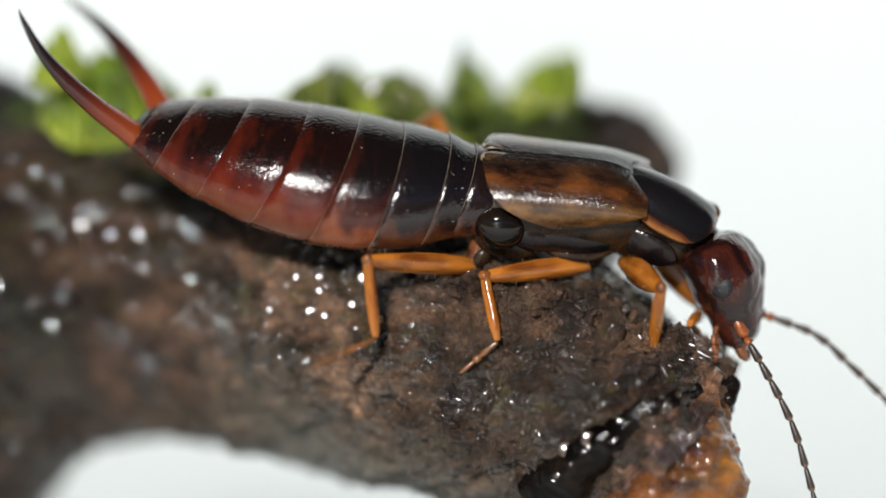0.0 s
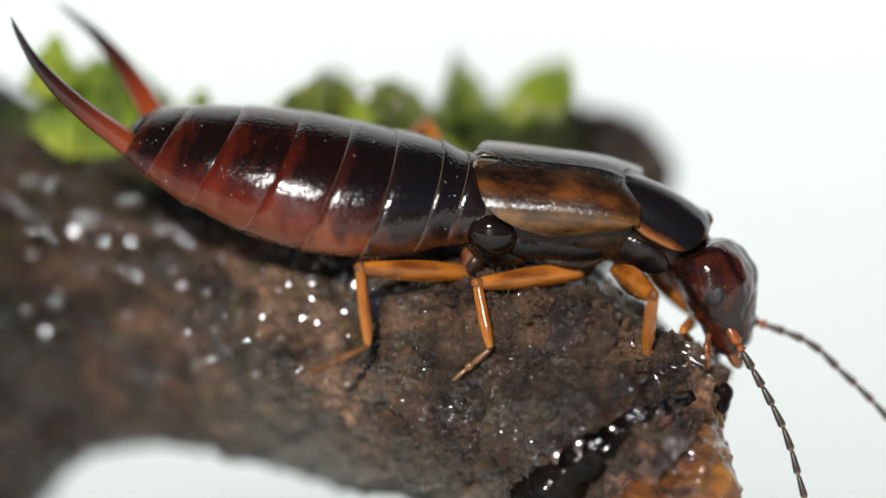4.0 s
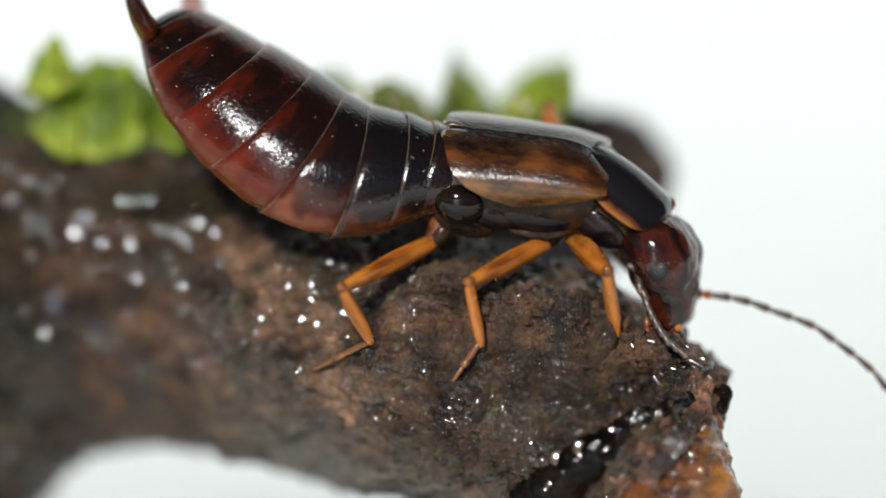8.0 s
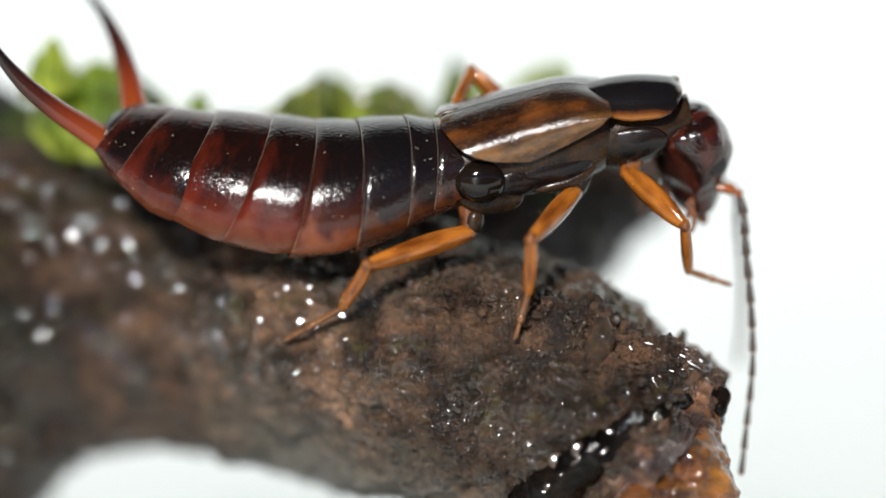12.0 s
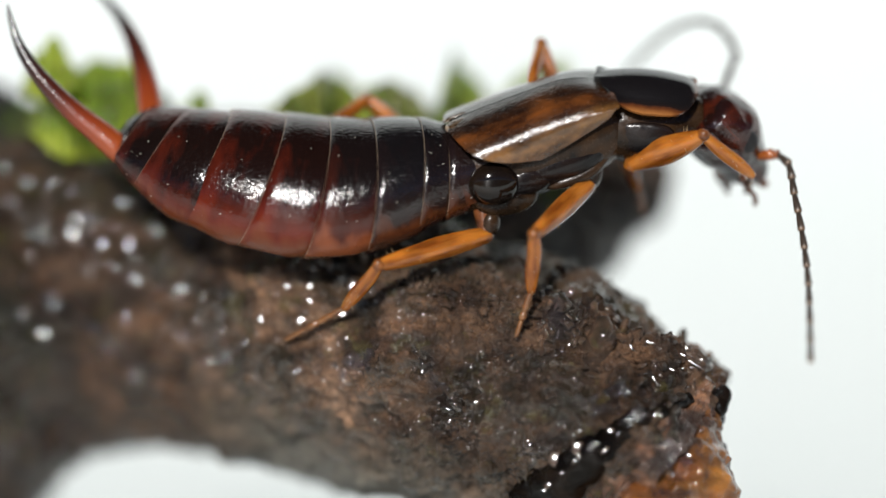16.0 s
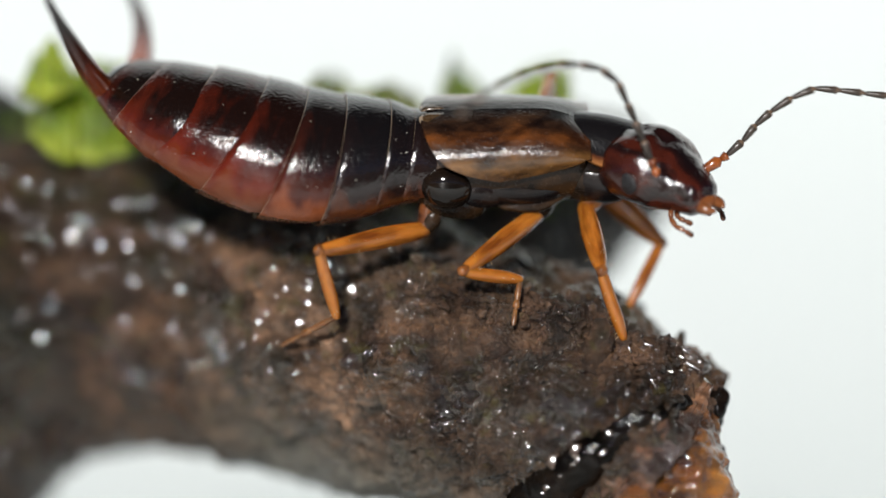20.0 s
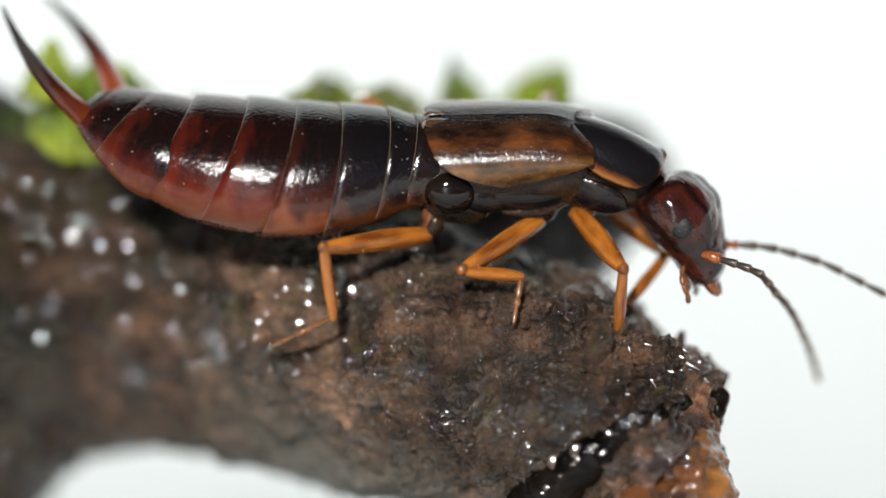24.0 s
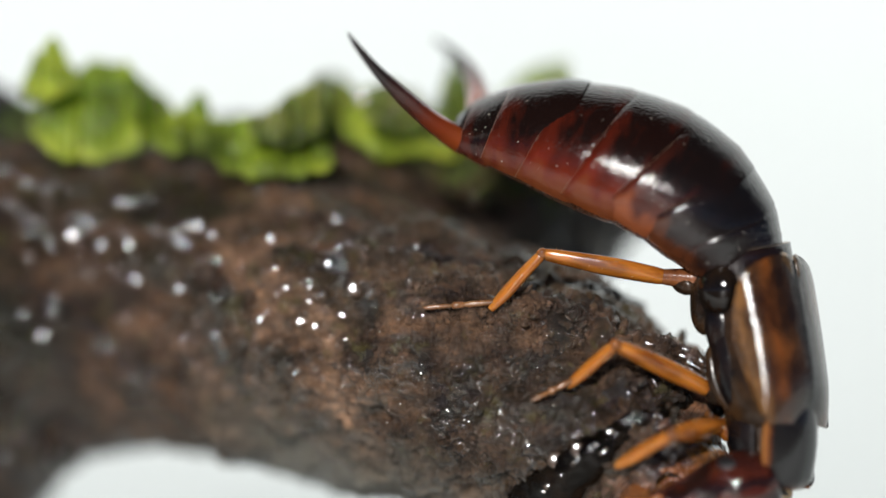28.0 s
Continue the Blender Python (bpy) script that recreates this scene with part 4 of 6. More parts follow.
def wing_case(side):
    """A stiff plate over the back: it wraps the flank and ends in a slanting, rounded rear edge."""
    rings = []
    for k in range(33):
        f = k / 32
        top, low = [], []
        for j in range(25):
            g = j / 24
            rear = -0.12 + 0.22 * max(0.0, 1 - g / 0.14) ** 2 + 1.0 * g ** 1.35 + 4.5 * max(0.0, g - 0.62) ** 2
            front = 3.36 - 0.8 * max(0, g - 0.5) ** 1.5
            x = front + (rear - front) * f
            w, h = 0.97 + 0.15 * f, 1.0 + 0.05 * math.sin(f * math.pi) - 0.04 * f
            py, pz = WING_PROFILE[j]
            y, z = 0.012 + w * py, 0.10 + h * pz
            z += 0.30 * (1 - f) ** 1.3 * max(0.0, (g - 0.55) / 0.45)
            edge = min(1.0, (1 - f) * 14, (1 - g) * 9)
            z -= 0.025 * (1 - edge) + 0.40 * max(0.0, 1 - f * 3.2) ** 2 * max(0.0, 1 - 1.3 * g)
            top.append(Vector((x, side * y, z)))
            low.append(Vector((x, side * max(0.004, y - 0.03 * g), z - 0.03 * (1 - g) - 0.005)))
        rings.append(top + low[::-1])
    return loft(rings)


for side in (-1, 1):
    part("wing_case", wing_case(side), ELYTRON, earwig, "amber-brown wing case with a buff lower edge", crisp=50)
    rings = []
    for k in range(15):
        f = k / 14
        top, low = [], []
        for n in range(15):
            g = 0.04 + 0.62 * n / 14
            rear = -0.22 + 1.35 * g ** 1.3 + 0.25 * (1 - min(1, g * 5)) ** 2
            x = 0.9 + (rear - 0.9) * f
            b = g * radians(88)
            sink = 0.03 + 0.05 * max(0, f - 0.85) / 0.15
            top.append(Vector((x, side * (1.21 - sink) * math.sin(b), 0.09 + (1.0 - sink) * math.cos(b))))
            low.append(Vector((x, side * 1.10 * math.sin(b), 0.09 + 0.9 * math.cos(b))))
        rings.append(top + low[::-1])
    bm = loft(rings)
    bm.faces.ensure_lookup_table()
    for f in bm.faces[-31:]:
        f.material_index = 1
    part("wing_tip", bm, [WING_TIP, RIM], earwig, "smoky folded wing tip behind the wing case")
    for hx, hz, tip, size, mat, label in ((0.46, -0.16, 14, (0.52, 0.36, 0.46), BALL, "round glossy black plate above the hind leg"), (1.10, -0.38, 10, (0.58, 0.22, 0.32), BLACK, "small black plate beside the hip"), (0.62, -0.62, 12, (0.66, 0.20, 0.36), THORAX, "black lower lobe of the hip")):
        bulge = bmesh.new()
        bmesh.ops.create_uvsphere(bulge, u_segments=24, v_segments=14, radius=1, matrix=Matrix.Translation((hx, side * (0.98 if hx < 0.5 else 0.86), hz)) @ Matrix.Rotation(radians(tip), 4, "Y") @ Matrix.Diagonal((*size, 1)))
        for v in bulge.verts:
            v.co += v.normal * 0.02 * noise.noise(v.co * 2.2)
        part("hip_plate", bulge, mat, earwig, label)
    bm = taper(smooth_rows([(0.95, side * 0.62, -0.30, 0.10, 0.12), (1.15, side * 0.72, -0.34, 0.26, 0.32), (1.8, side * 0.74, -0.34, 0.28, 0.36), (2.3, side * 0.70, -0.36, 0.27, 0.34), (2.75, side * 0.64, -0.30, 0.22, 0.28), (3.0, side * 0.55, -0.2, 0.1, 0.14)], 18), 20)
    part("side_plate", bm, BLACK, earwig, "black side plate below the wing case")
    bm = taper(smooth_rows([(1.35, side * 0.66, -0.66, 0.08, 0.06), (1.7, side * 0.74, -0.70, 0.2, 0.14), (2.4, side * 0.70, -0.70, 0.22, 0.17), (2.95, side * 0.58, -0.50, 0.10, 0.09)], 14), 16)
    part("side_plate", bm, THORAX, earwig, "smoky brown plate above the middle leg")

HIPS = {"hind": Vector((0.0, 0.95, -1.2)), "mid": Vector((2.3, 0.70, -1.0)), "front": Vector((0.3, 0.56, -0.8))}


def hip_joint(leg, side, parent):
    bm = bmesh.new()
    h = HIPS[leg]
    bmesh.ops.create_uvsphere(bm, u_segments=16, v_segments=10, radius=1, matrix=Matrix.Translation((h.x + 0.12, side * (h.y - 0.08), h.z + 0.14)) @ Matrix.Rotation(radians(35), 4, "Y") @ Matrix.Diagonal((0.22, 0.20, 0.32, 1)))
    part("hip_joint", bm, AMBER if leg == "front" else THORAX, parent, "dull orange hip joint" if leg == "front" else "dark brown hip joint")


for side in (-1, 1):
    hip_joint("hind", side, earwig)
    hip_joint("mid", side, earwig)

# prothorax with its shield
prothorax = moving["prothorax"] = part("prothorax", taper(smooth_rows([(-0.35, 0, -0.1, 0.7, 0.6), (0.1, 0, -0.14, 0.80, 0.76), (0.8, 0, -0.14, 0.74, 0.70), (1.35, 0, -0.05, 0.55, 0.5), (1.75, 0, 0.0, 0.42, 0.4)], 16), 26), THORAX, earwig)


def shield():
    """Pronotum: a rounded, saddled plate, black with broad amber margins."""
    rings = []
    for k in range(29):
        f = k / 28
        x = -0.40 + 2.05 * f
        end = (1 - min(0.985, abs(2 * f - 1)) ** (2.3 if f < 0.5 else 4.4)) ** (1 / 2.4)
        w = 0.95 * (1 - 0.05 * f) * end
        top, low = [], []
        for j in range(29):
            g = -1 + 2 * j / 28
            z = 0.97 - 0.50 * abs(g * end) ** 1.9 + 0.14 * math.sin(f * math.pi) * (1 - abs(g) ** 3) - 0.20 * f + 0.45 * max(0, abs(g) - 0.76) - 0.02 * math.exp(-(g / 0.2) ** 2)
            lift = 0.12 * (1 - min(1.0, (1 - f) * 9)) ** 2 + 0.02 * (1 - min(1.0, f * 9)) ** 2
            top.append(Vector((x - 0.12 * (1 - abs(g)) * (f < 0.5) * (0.5 - f), w * g, z - lift)))
            low.append(Vector((x - 0.12 * (1 - abs(g)) * (f < 0.5) * (0.5 - f), w * g * 0.97, z - lift - 0.05)))
        rings.append(top + low[::-1])
    bm = loft(rings)
    return bm


for side in (-1, 1):
    hip_joint("front", side, prothorax)
for side in (-1, 1):
    line = [(-0.1, -0.02), (0.1, -0.38), (0.5, -0.52), (0.95, -0.42), (1.2, -0.16), (1.0, 0.12), (0.5, 0.2), (0.1, 0.16)]
    loop = [p for p in curve(line + line[:3], 81)][8:73]
    mid = Vector((0.55, side * 0.80, -0.14))
    edge = [Vector((p[0], side * (0.72 + 0.04 * p[0]), p[1])) for p in loop]
    bm = loft([[mid + (q - mid) * f + Vector((0, side * h, 0)) for q in edge[:-1]] for f, h in ((0.03, 0.06), (0.4, 0.05), (0.75, 0.03), (0.95, 0.0), (1.0, -0.04))])
    part("side_plate", bm, BLACK, prothorax, "black side plate below the shield")
part("shield", shield(), SHIELD, prothorax, "glossy black shield with amber margins", crisp=50)

# head: heart-shaped, eyes on its sides
head = moving["head"] = part("head", taper(smooth_rows([(-0.12, 0, 0.10, 0.42, 0.36), (-0.04, 0, 0.12, 0.76, 0.56), (0.10, 0, 0.14, 0.96, 0.70), (0.40, 0, 0.17, 1.06, 0.78), (0.85, 0, 0.17, 1.06, 0.80), (1.18, 0, 0.13, 0.95, 0.72), (1.45, 0, 0.06, 0.79, 0.63), (1.75, 0, -0.02, 0.63, 0.53), (2.02, 0, -0.08, 0.52, 0.42), (2.18, 0, -0.12, 0.42, 0.28), (2.25, 0, -0.14, 0.22, 0.12)], 48), 56), HEAD, earwig)
HEAD_SIZE = 0.97
for v in head.data.vertices:
    p = v.co / MM
    groove = 0.05 * math.exp(-(p.y / 0.06) ** 2) * (0.1 < p.x < 1.2) * (p.z > 0)
    arms = 0.04 * math.exp(-((abs(p.y) - 0.9 * (p.x - 1.0)) / 0.06) ** 2) * (1.0 < p.x < 1.6) * (p.z > 0)
    v.co += v.normal * MM * (0.05 * noise.noise(p * 2.4) + 0.02 * noise.noise(p * 6) - groove - arms)
bm = bmesh.new()
bmesh.ops.create_uvsphere(bm, u_segments=20, v_segments=14, radius=1, matrix=Matrix.Translation((1.88, 0, 0.10)) @ Matrix.Rotation(radians(25), 4, "Y") @ Matrix.Diagonal((0.34, 0.36, 0.27, 1)))
part("face_plate", bm, BLACK, head, "glossy black bulging face plate")
bm = bmesh.new()
bmesh.ops.create_uvsphere(bm, u_segments=18, v_segments=12, radius=1, matrix=Matrix.Translation((2.2, 0, -0.12)) @ Matrix.Rotation(radians(35), 4, "Y") @ Matrix.Diagonal((0.20, 0.32, 0.12, 1)))
part("upper_lip", bm, MOUTH, head, "brown upper lip")
for side in (-1, 1):
    bm = bmesh.new()
    bmesh.ops.create_uvsphere(bm, u_segments=20, v_segments=14, radius=1, matrix=Matrix.Translation((0.86, side * 0.98, 0.16)) @ Matrix.Diagonal((0.30, 0.09, 0.25, 1)))
    part("eye", bm, EYE, head, "black oval eye")
    bm = loft([[Vector((0.86 + (0.30 + 0.025 * math.cos(c)) * math.cos(k * math.pi / 16), side * (0.965 + 0.025 * math.sin(c)), 0.16 + (0.25 + 0.025 * math.cos(c)) * math.sin(k * math.pi / 16))) for c in (0, 1.05, 2.1, 3.14, 4.2, 5.25)] for k in range(33)], caps=False)
    part("eye_rim", bm, HEAD, head, "dark red rim round the eye")
    bm = taper(smooth_rows([(0, 0, 0, 0.10, 0.10), (0.15, 0, 0, 0.14, 0.14), (0.45, side * 0.02, -0.02, 0.12, 0.11), (0.62, side * -0.06, -0.02, 0.04, 0.04)], 10), 12)
    bm.transform(Matrix.Translation((1.95, side * 0.2, -0.2)))
    part("mandible", bm, MOUTH, head, "dark brown jaw")
    for dy, reach in ((0.40, 0.66), (0.18, 0.46)):
        pts = [Vector((1.6, side * dy, -0.36)), Vector((1.6 + 0.2 * reach, side * (dy + 0.16), -0.36 - 0.22 * reach)), Vector((1.6 + 0.5 * reach, side * (dy + 0.24), -0.36 - 0.36 * reach)), Vector((1.6 + 0.82 * reach, side * (dy + 0.2), -0.36 - 0.42 * reach)), Vector((1.6 + 1.05 * reach, side * (dy + 0.1), -0.36 - 0.6 * reach))]
        bm = bmesh.new()
        for a, b in zip(pts, pts[1:]):
            piece = taper([(0, 0, 0, 0.035, 0.035), (0.03, 0, 0, 0.055, 0.055), ((b - a).length * 0.8, 0, 0, 0.06, 0.06), ((b - a).length, 0, 0, 0.035, 0.035)], 10)
            piece.transform(Matrix.Translation(a) @ (b - a).to_track_quat("X", "Z").to_matrix().to_4x4())
            tmp = bpy.data.meshes.new("tmp")
            piece.to_mesh(tmp)
            piece.free()
            bm.from_mesh(tmp)
            bpy.data.meshes.remove(tmp)
        part("palp", bm, MOUTH, head, "jointed brown palp")
    bm = bmesh.new()
    bmesh.ops.create_uvsphere(bm, u_segments=14, v_segments=10, radius=0.115, matrix=Matrix.Translation((1.50, side * 0.52, 0.04)))
    part("feeler_socket", bm, BLACK, head, "black feeler socket")
bm = taper(smooth_rows([(-0.45, 0, 0, 0.34, 0.3), (-0.2, 0, 0, 0.40, 0.34), (0.15, 0, 0, 0.45, 0.4)], 8), 20)
part("neck", bm, BUFF, head, "pale soft neck")

for ob in (head, *head.children):
    ob.data.transform(Matrix.Scale(HEAD_SIZE, 4))

# feelers: fourteen rigid joints each
FEELER_LEN = (0.55, 0.16) + (0.42,) * 3 + (0.50,) * 9
for key in ("near", "far"):
    for i, l in enumerate(FEELER_LEN):
        r = 0.115 if i == 0 else 0.095 if i == 1 else 0.088 - 0.002 * i
        rows = [(0, 0, 0, r * 0.5, r * 0.5), (l * 0.08, 0, 0, r * 0.7, r * 0.7), (l * 0.5, 0, 0, r * 0.95, r * 0.95), (l * 0.84, 0, 0, r * 1.1, r * 1.1), (l * 0.93, 0, 0, r * 0.72, r * 0.72), (l, 0, 0, r * 0.4, r * 0.4)]
        bm = taper(rows, 10)
        bm.faces.ensure_lookup_table()
        if i > 1:
            for f in bm.faces[-22:]:
                f.material_index = 1
        moving["feeler", key, i] = part("feeler_joint", bm, [FEELER_ROOT if i < 2 else FEELER, FEELER_GAP], earwig, "orange feeler root" if i < 2 else "grey-brown feeler joint")

LEG_LEN = {"hind": (2.45, 1.5, 1.5), "mid": (2.2, 1.3, 1.0), "front": (1.8, 1.48, 1.0)}
for key in ("near", "far"):
    for leg, (lf, lt, ls) in LEG_LEN.items():
        fat = {"hind": 0.25, "mid": 0.255, "front": 0.31}[leg]
        bm = taper(smooth_rows([(-0.12, 0, 0, 0.12, 0.12), (0.1, 0, 0, 0.17, 0.19), (lf * 0.4, 0, 0, fat * 0.72, fat), (lf * 0.75, 0, 0, fat * 0.6, fat * 0.8), (lf * 0.95, 0, 0, 0.12, 0.15), (lf + 0.06, 0, 0, 0.06, 0.08)], 16), 14)
        moving[leg, key, 0] = ob = part("femur", bm, AMBER, earwig, "stout amber thigh")
        bm = bmesh.new()
        bmesh.ops.create_uvsphere(bm, u_segments=14, v_segments=10, radius=1, matrix=Matrix.Translation((lf - 0.01, 0, 0.01)) @ Matrix.Diagonal((0.15, 0.125, 0.135, 1)))
        for v in bm.verts:
            v.co += v.normal * 0.025 * noise.noise(v.co * 9)
        part("knee", bm, KNEE, ob, "reddish brown knee joint")
        bm = taper(smooth_rows([(-0.14, 0, 0, 0.12, 0.13), (0.05, 0, 0, 0.16, 0.17), (0.45, 0, 0, 0.20, 0.22), (0.85, 0, 0, 0.24, 0.26), (1.0, 0, 0, 0.2, 0.2)], 12), 14)
        moving[leg, key, "hip"] = part("hip_segment", bm, AMBER if leg == "front" else MOUTH, earwig, "short amber hip segment" if leg == "front" else "short brown hip segment")
        bm = taper(smooth_rows([(-0.06, 0, 0, 0.06, 0.07), (0.05, 0, 0, 0.10, 0.115), (lt * 0.3, 0, -0.02, 0.115, 0.145), (lt * 0.7, 0, 0, 0.12, 0.15), (lt, 0, 0, 0.08, 0.09), (lt + 0.05, 0, 0, 0.04, 0.04)], 14), 12)
        moving[leg, key, 1] = part("tibia", bm, AMBER, earwig)
        rnd = random.Random(len(moving))
        for n, (owner, length, thick) in enumerate(((ob, lf, fat * 0.75), (moving[leg, key, 1], lt, 0.11))):
            bm = bmesh.new()
            for k in range(16):
                x, a = length * rnd.uniform(0.2, 0.97), rnd.uniform(0, 6.28)
                out = Vector((0.35, math.cos(a), math.sin(a))).normalized()
                p = Vector((x, math.cos(a) * thick * 0.8, math.sin(a) * thick * 0.9))
                q = p + out * rnd.uniform(0.07, 0.14)
                u = Vector((1, 0, 0)) * 0.008
                s = out.cross(Vector((1, 0, 0))).normalized() * 0.008
                base = [bm.verts.new(p + w) for w in (u, s, -u, -s)]
                tip = bm.verts.new(q)
                for m in range(4):
                    bm.faces.new((base[m], base[(m + 1) % 4], tip))
            part("hair", bm, BRISTLE, owner, "fine pale leg hair", smooth=False)
        rows = []
        for a, b, w in ((0, 0.45, 0.07), (0.45, 0.62, 0.08), (0.62, 0.97, 0.055)):
            rows += [(ls * a, 0, 0, w * 0.6, w * 0.6), (ls * (a + 0.1 * (b - a)), 0, 0, w * 0.85, w * 0.85), (ls * (a + 0.8 * (b - a)), 0, 0, w, w), (ls * (b - 0.005), 0, 0, w * 0.7, w * 0.7)]
        rows.append((ls, 0, 0.02, 0.015, 0.02))
        moving[leg, key, 2] = part("foot", taper(rows, 10), FOOT, earwig)


# ---- stances: joints of the earwig on the plane of the subject (across, up), in millimetres ----
STANCES = []


def stance(t, **joints):
    """One posture. A joint that is not named stays where it was."""
    full = dict(STANCES[-1][1]) if STANCES else {}
    full.update(joints)
    STANCES.append((t, full))


stance(0, tail=(-6.21, 2.29), rear=(-4.28, 1.68), middle=(-1.75, 1.05), waist=(0.55, 0.87), shoulder=(3.63, 0.49), neck=(4.95, -0.08), mouth=(5.93,
    -2.06), near_tip=(-8.88, 4.67), far_tip=(-7.93, 4.96), near_hind_knee=(-1.75, -0.47), near_hind_ankle=(-1.58, -2.06), near_hind_toe=(-2.84,
    -2.63), near_mid_knee=(0.64, -0.79), near_mid_ankle=(0.9, -2.12), near_mid_toe=(0.15, -2.75), near_front_knee=(4.23, -1.02),
    near_front_ankle=(4.09, -2.06), near_front_toe=(4.52, -2.69), far_front_knee=(5.15, -1.43), far_front_ankle=(4.83, -1.74), far_front_toe=(5.09,
    -2.06), far_hind_knee=(-0.37, 2.48), far_hind_ankle=(-1.17, 1.85), far_hind_toe=(-1.75, 1.51), far_mid_knee=(2.39, 1.39), far_mid_ankle=(2.97,
    0.7), far_mid_toe=(3.2, -0.1), near_feeler=((6.24, -2.52), (6.62, -3.21), (6.95, -3.91), (7.17, -4.67), (7.37, -5.43), (7.51, -6.2)),
    far_feeler=((7.34, -1.94), (7.83, -2.37), (8.31, -2.8), (8.78, -3.27), (9.21, -3.75), (9.64, -4.24)), up=(0, -0.57, 0.82), head_roll=-20,
    tail_roll=0, head_side=-1, waist_depth=0, front_depth=0, near_out=0.5, far_out=0.5)
stance(5.5)
stance(6, tail=(-6.23, 2.42), rear=(-4.42, 1.78), middle=(-1.77, 1.15), waist=(0.59, 0.98), shoulder=(3.73, 0.63), neck=(5.19, -0.06), mouth=(5.82,
    -1.96), near_tip=(-8.84, 4.89), far_tip=(-7.69, 4.95), near_hind_knee=(-1.77, -0.46), near_hind_ankle=(-1.48, -1.96), near_hind_toe=(-2.63,
    -2.42), near_mid_knee=(0.67, -0.75), near_mid_ankle=(0.85, -2.01), near_mid_toe=(0.24, -2.59), near_front_knee=(5.19, -0.8),
    near_front_ankle=(4.32, -1.72), near_front_toe=(5.07, -2.13), far_front_knee=(5.19, -1.15), far_front_ankle=(4.73, -1.78), far_front_toe=(5.47,
    -2.19), near_feeler=((6.51, -1.84), (6.95, -2.48), (7.39, -3.12), (7.78, -3.78), (8.14, -4.46), (8.46, -5.17)), far_feeler=((6.68, -1.96), (7.21,
    -2.7), (7.72, -3.46), (8.11, -4.29), (8.48, -5.12), (8.81, -5.98)))
stance(6.5, tail=(-5.66, 3.17), rear=(-4.16, 2.25), middle=(-1.63, 1.28), waist=(0.9, 0.93), shoulder=(4.12, 0.53), neck=(5.15, 0.13), mouth=(5.73,
    -1.48), near_tip=(-7.27, 5.07), far_tip=(-6.06, 5.07), near_hind_knee=(-1.58, -0.62), near_hind_ankle=(-1.58, -1.94), near_hind_toe=(-2.61, -2.4),
    near_mid_knee=(1.13, -0.74), near_mid_ankle=(0.9, -1.94), near_mid_toe=(0.44, -2.52), near_front_knee=(5.73, -0.33), near_front_ankle=(4.81,
    -1.08), near_front_toe=(5.61, -1.48), far_front_knee=(4.58, -0.91), far_front_ankle=(4, -1.6), far_front_toe=(4.12, -1.94), near_feeler=((5.96,
    -1.94), (5.98, -2.15), (6.01, -2.36), (5.96, -2.57), (5.89, -2.77), (5.84, -2.98)), far_feeler=((5.9, -1.83), (5.97, -2.08), (6.05, -2.33), (6.05,
    -2.58), (6.01, -2.84), (5.96, -3.09)), near_out=0.1)
stance(7, tail=(-4.97, 4.21), rear=(-3.77, 3.06), middle=(-1.29, 1.52), waist=(1.03, 0.97), shoulder=(4.03, 0.74), neck=(5.27, 0.14), mouth=(6.72,
    -2.05), near_tip=(-6.44, 6.72), far_tip=(-5.41, 6.83), near_hind_knee=(-1.44, -0.76), near_hind_ankle=(-1.55, -1.97), near_hind_toe=(-2.53,
    -2.54), near_mid_knee=(1.15, -0.7), near_mid_ankle=(0.94, -1.91), near_mid_toe=(0.34, -2.48), near_front_knee=(5.23, -1.28),
    near_front_ankle=(4.71, -1.62), near_front_toe=(5.41, -1.91), far_front_knee=(5.58, -1.28), far_front_ankle=(5.06, -1.91), far_front_toe=(5.41,
    -1.97), near_feeler=((5.81, -0.18), (5.75, -0.57), (5.71, -0.96), (5.68, -1.36), (5.63, -1.75), (5.58, -2.14)), far_feeler=((7.59, -1.56), (7.96,
    -2.25), (8.33, -2.94), (8.66, -3.66), (8.96, -4.38), (9.2, -5.13)))
stance(7.5, tail=(-5.37, 4.63), rear=(-4.14, 3.05), middle=(-2.12, 1.38), waist=(0.44, 1.2), shoulder=(4.03, 0.75), neck=(5, 0.23), mouth=(5.87,
    -1.72), near_hind_knee=(-1.72, -0.57), near_hind_ankle=(-1.55, -1.9), near_mid_knee=(0.77, -0.49), near_mid_ankle=(0.86, -1.9),
    near_front_knee=(4.14, -0.63), near_front_ankle=(4.49, -1.78), near_front_toe=(5.06, -2.24), near_feeler=((5.98, -1.44), (6.06, -1.67), (6.15,
    -1.89), (6.11, -2.13), (6.05, -2.36), (5.98, -2.59)), far_feeler=((6.44, -1.32), (6.81, -2.18), (7.18, -3.05), (7.51, -3.93), (7.85, -4.8), (8.16,
    -5.69)), tail_roll=10)
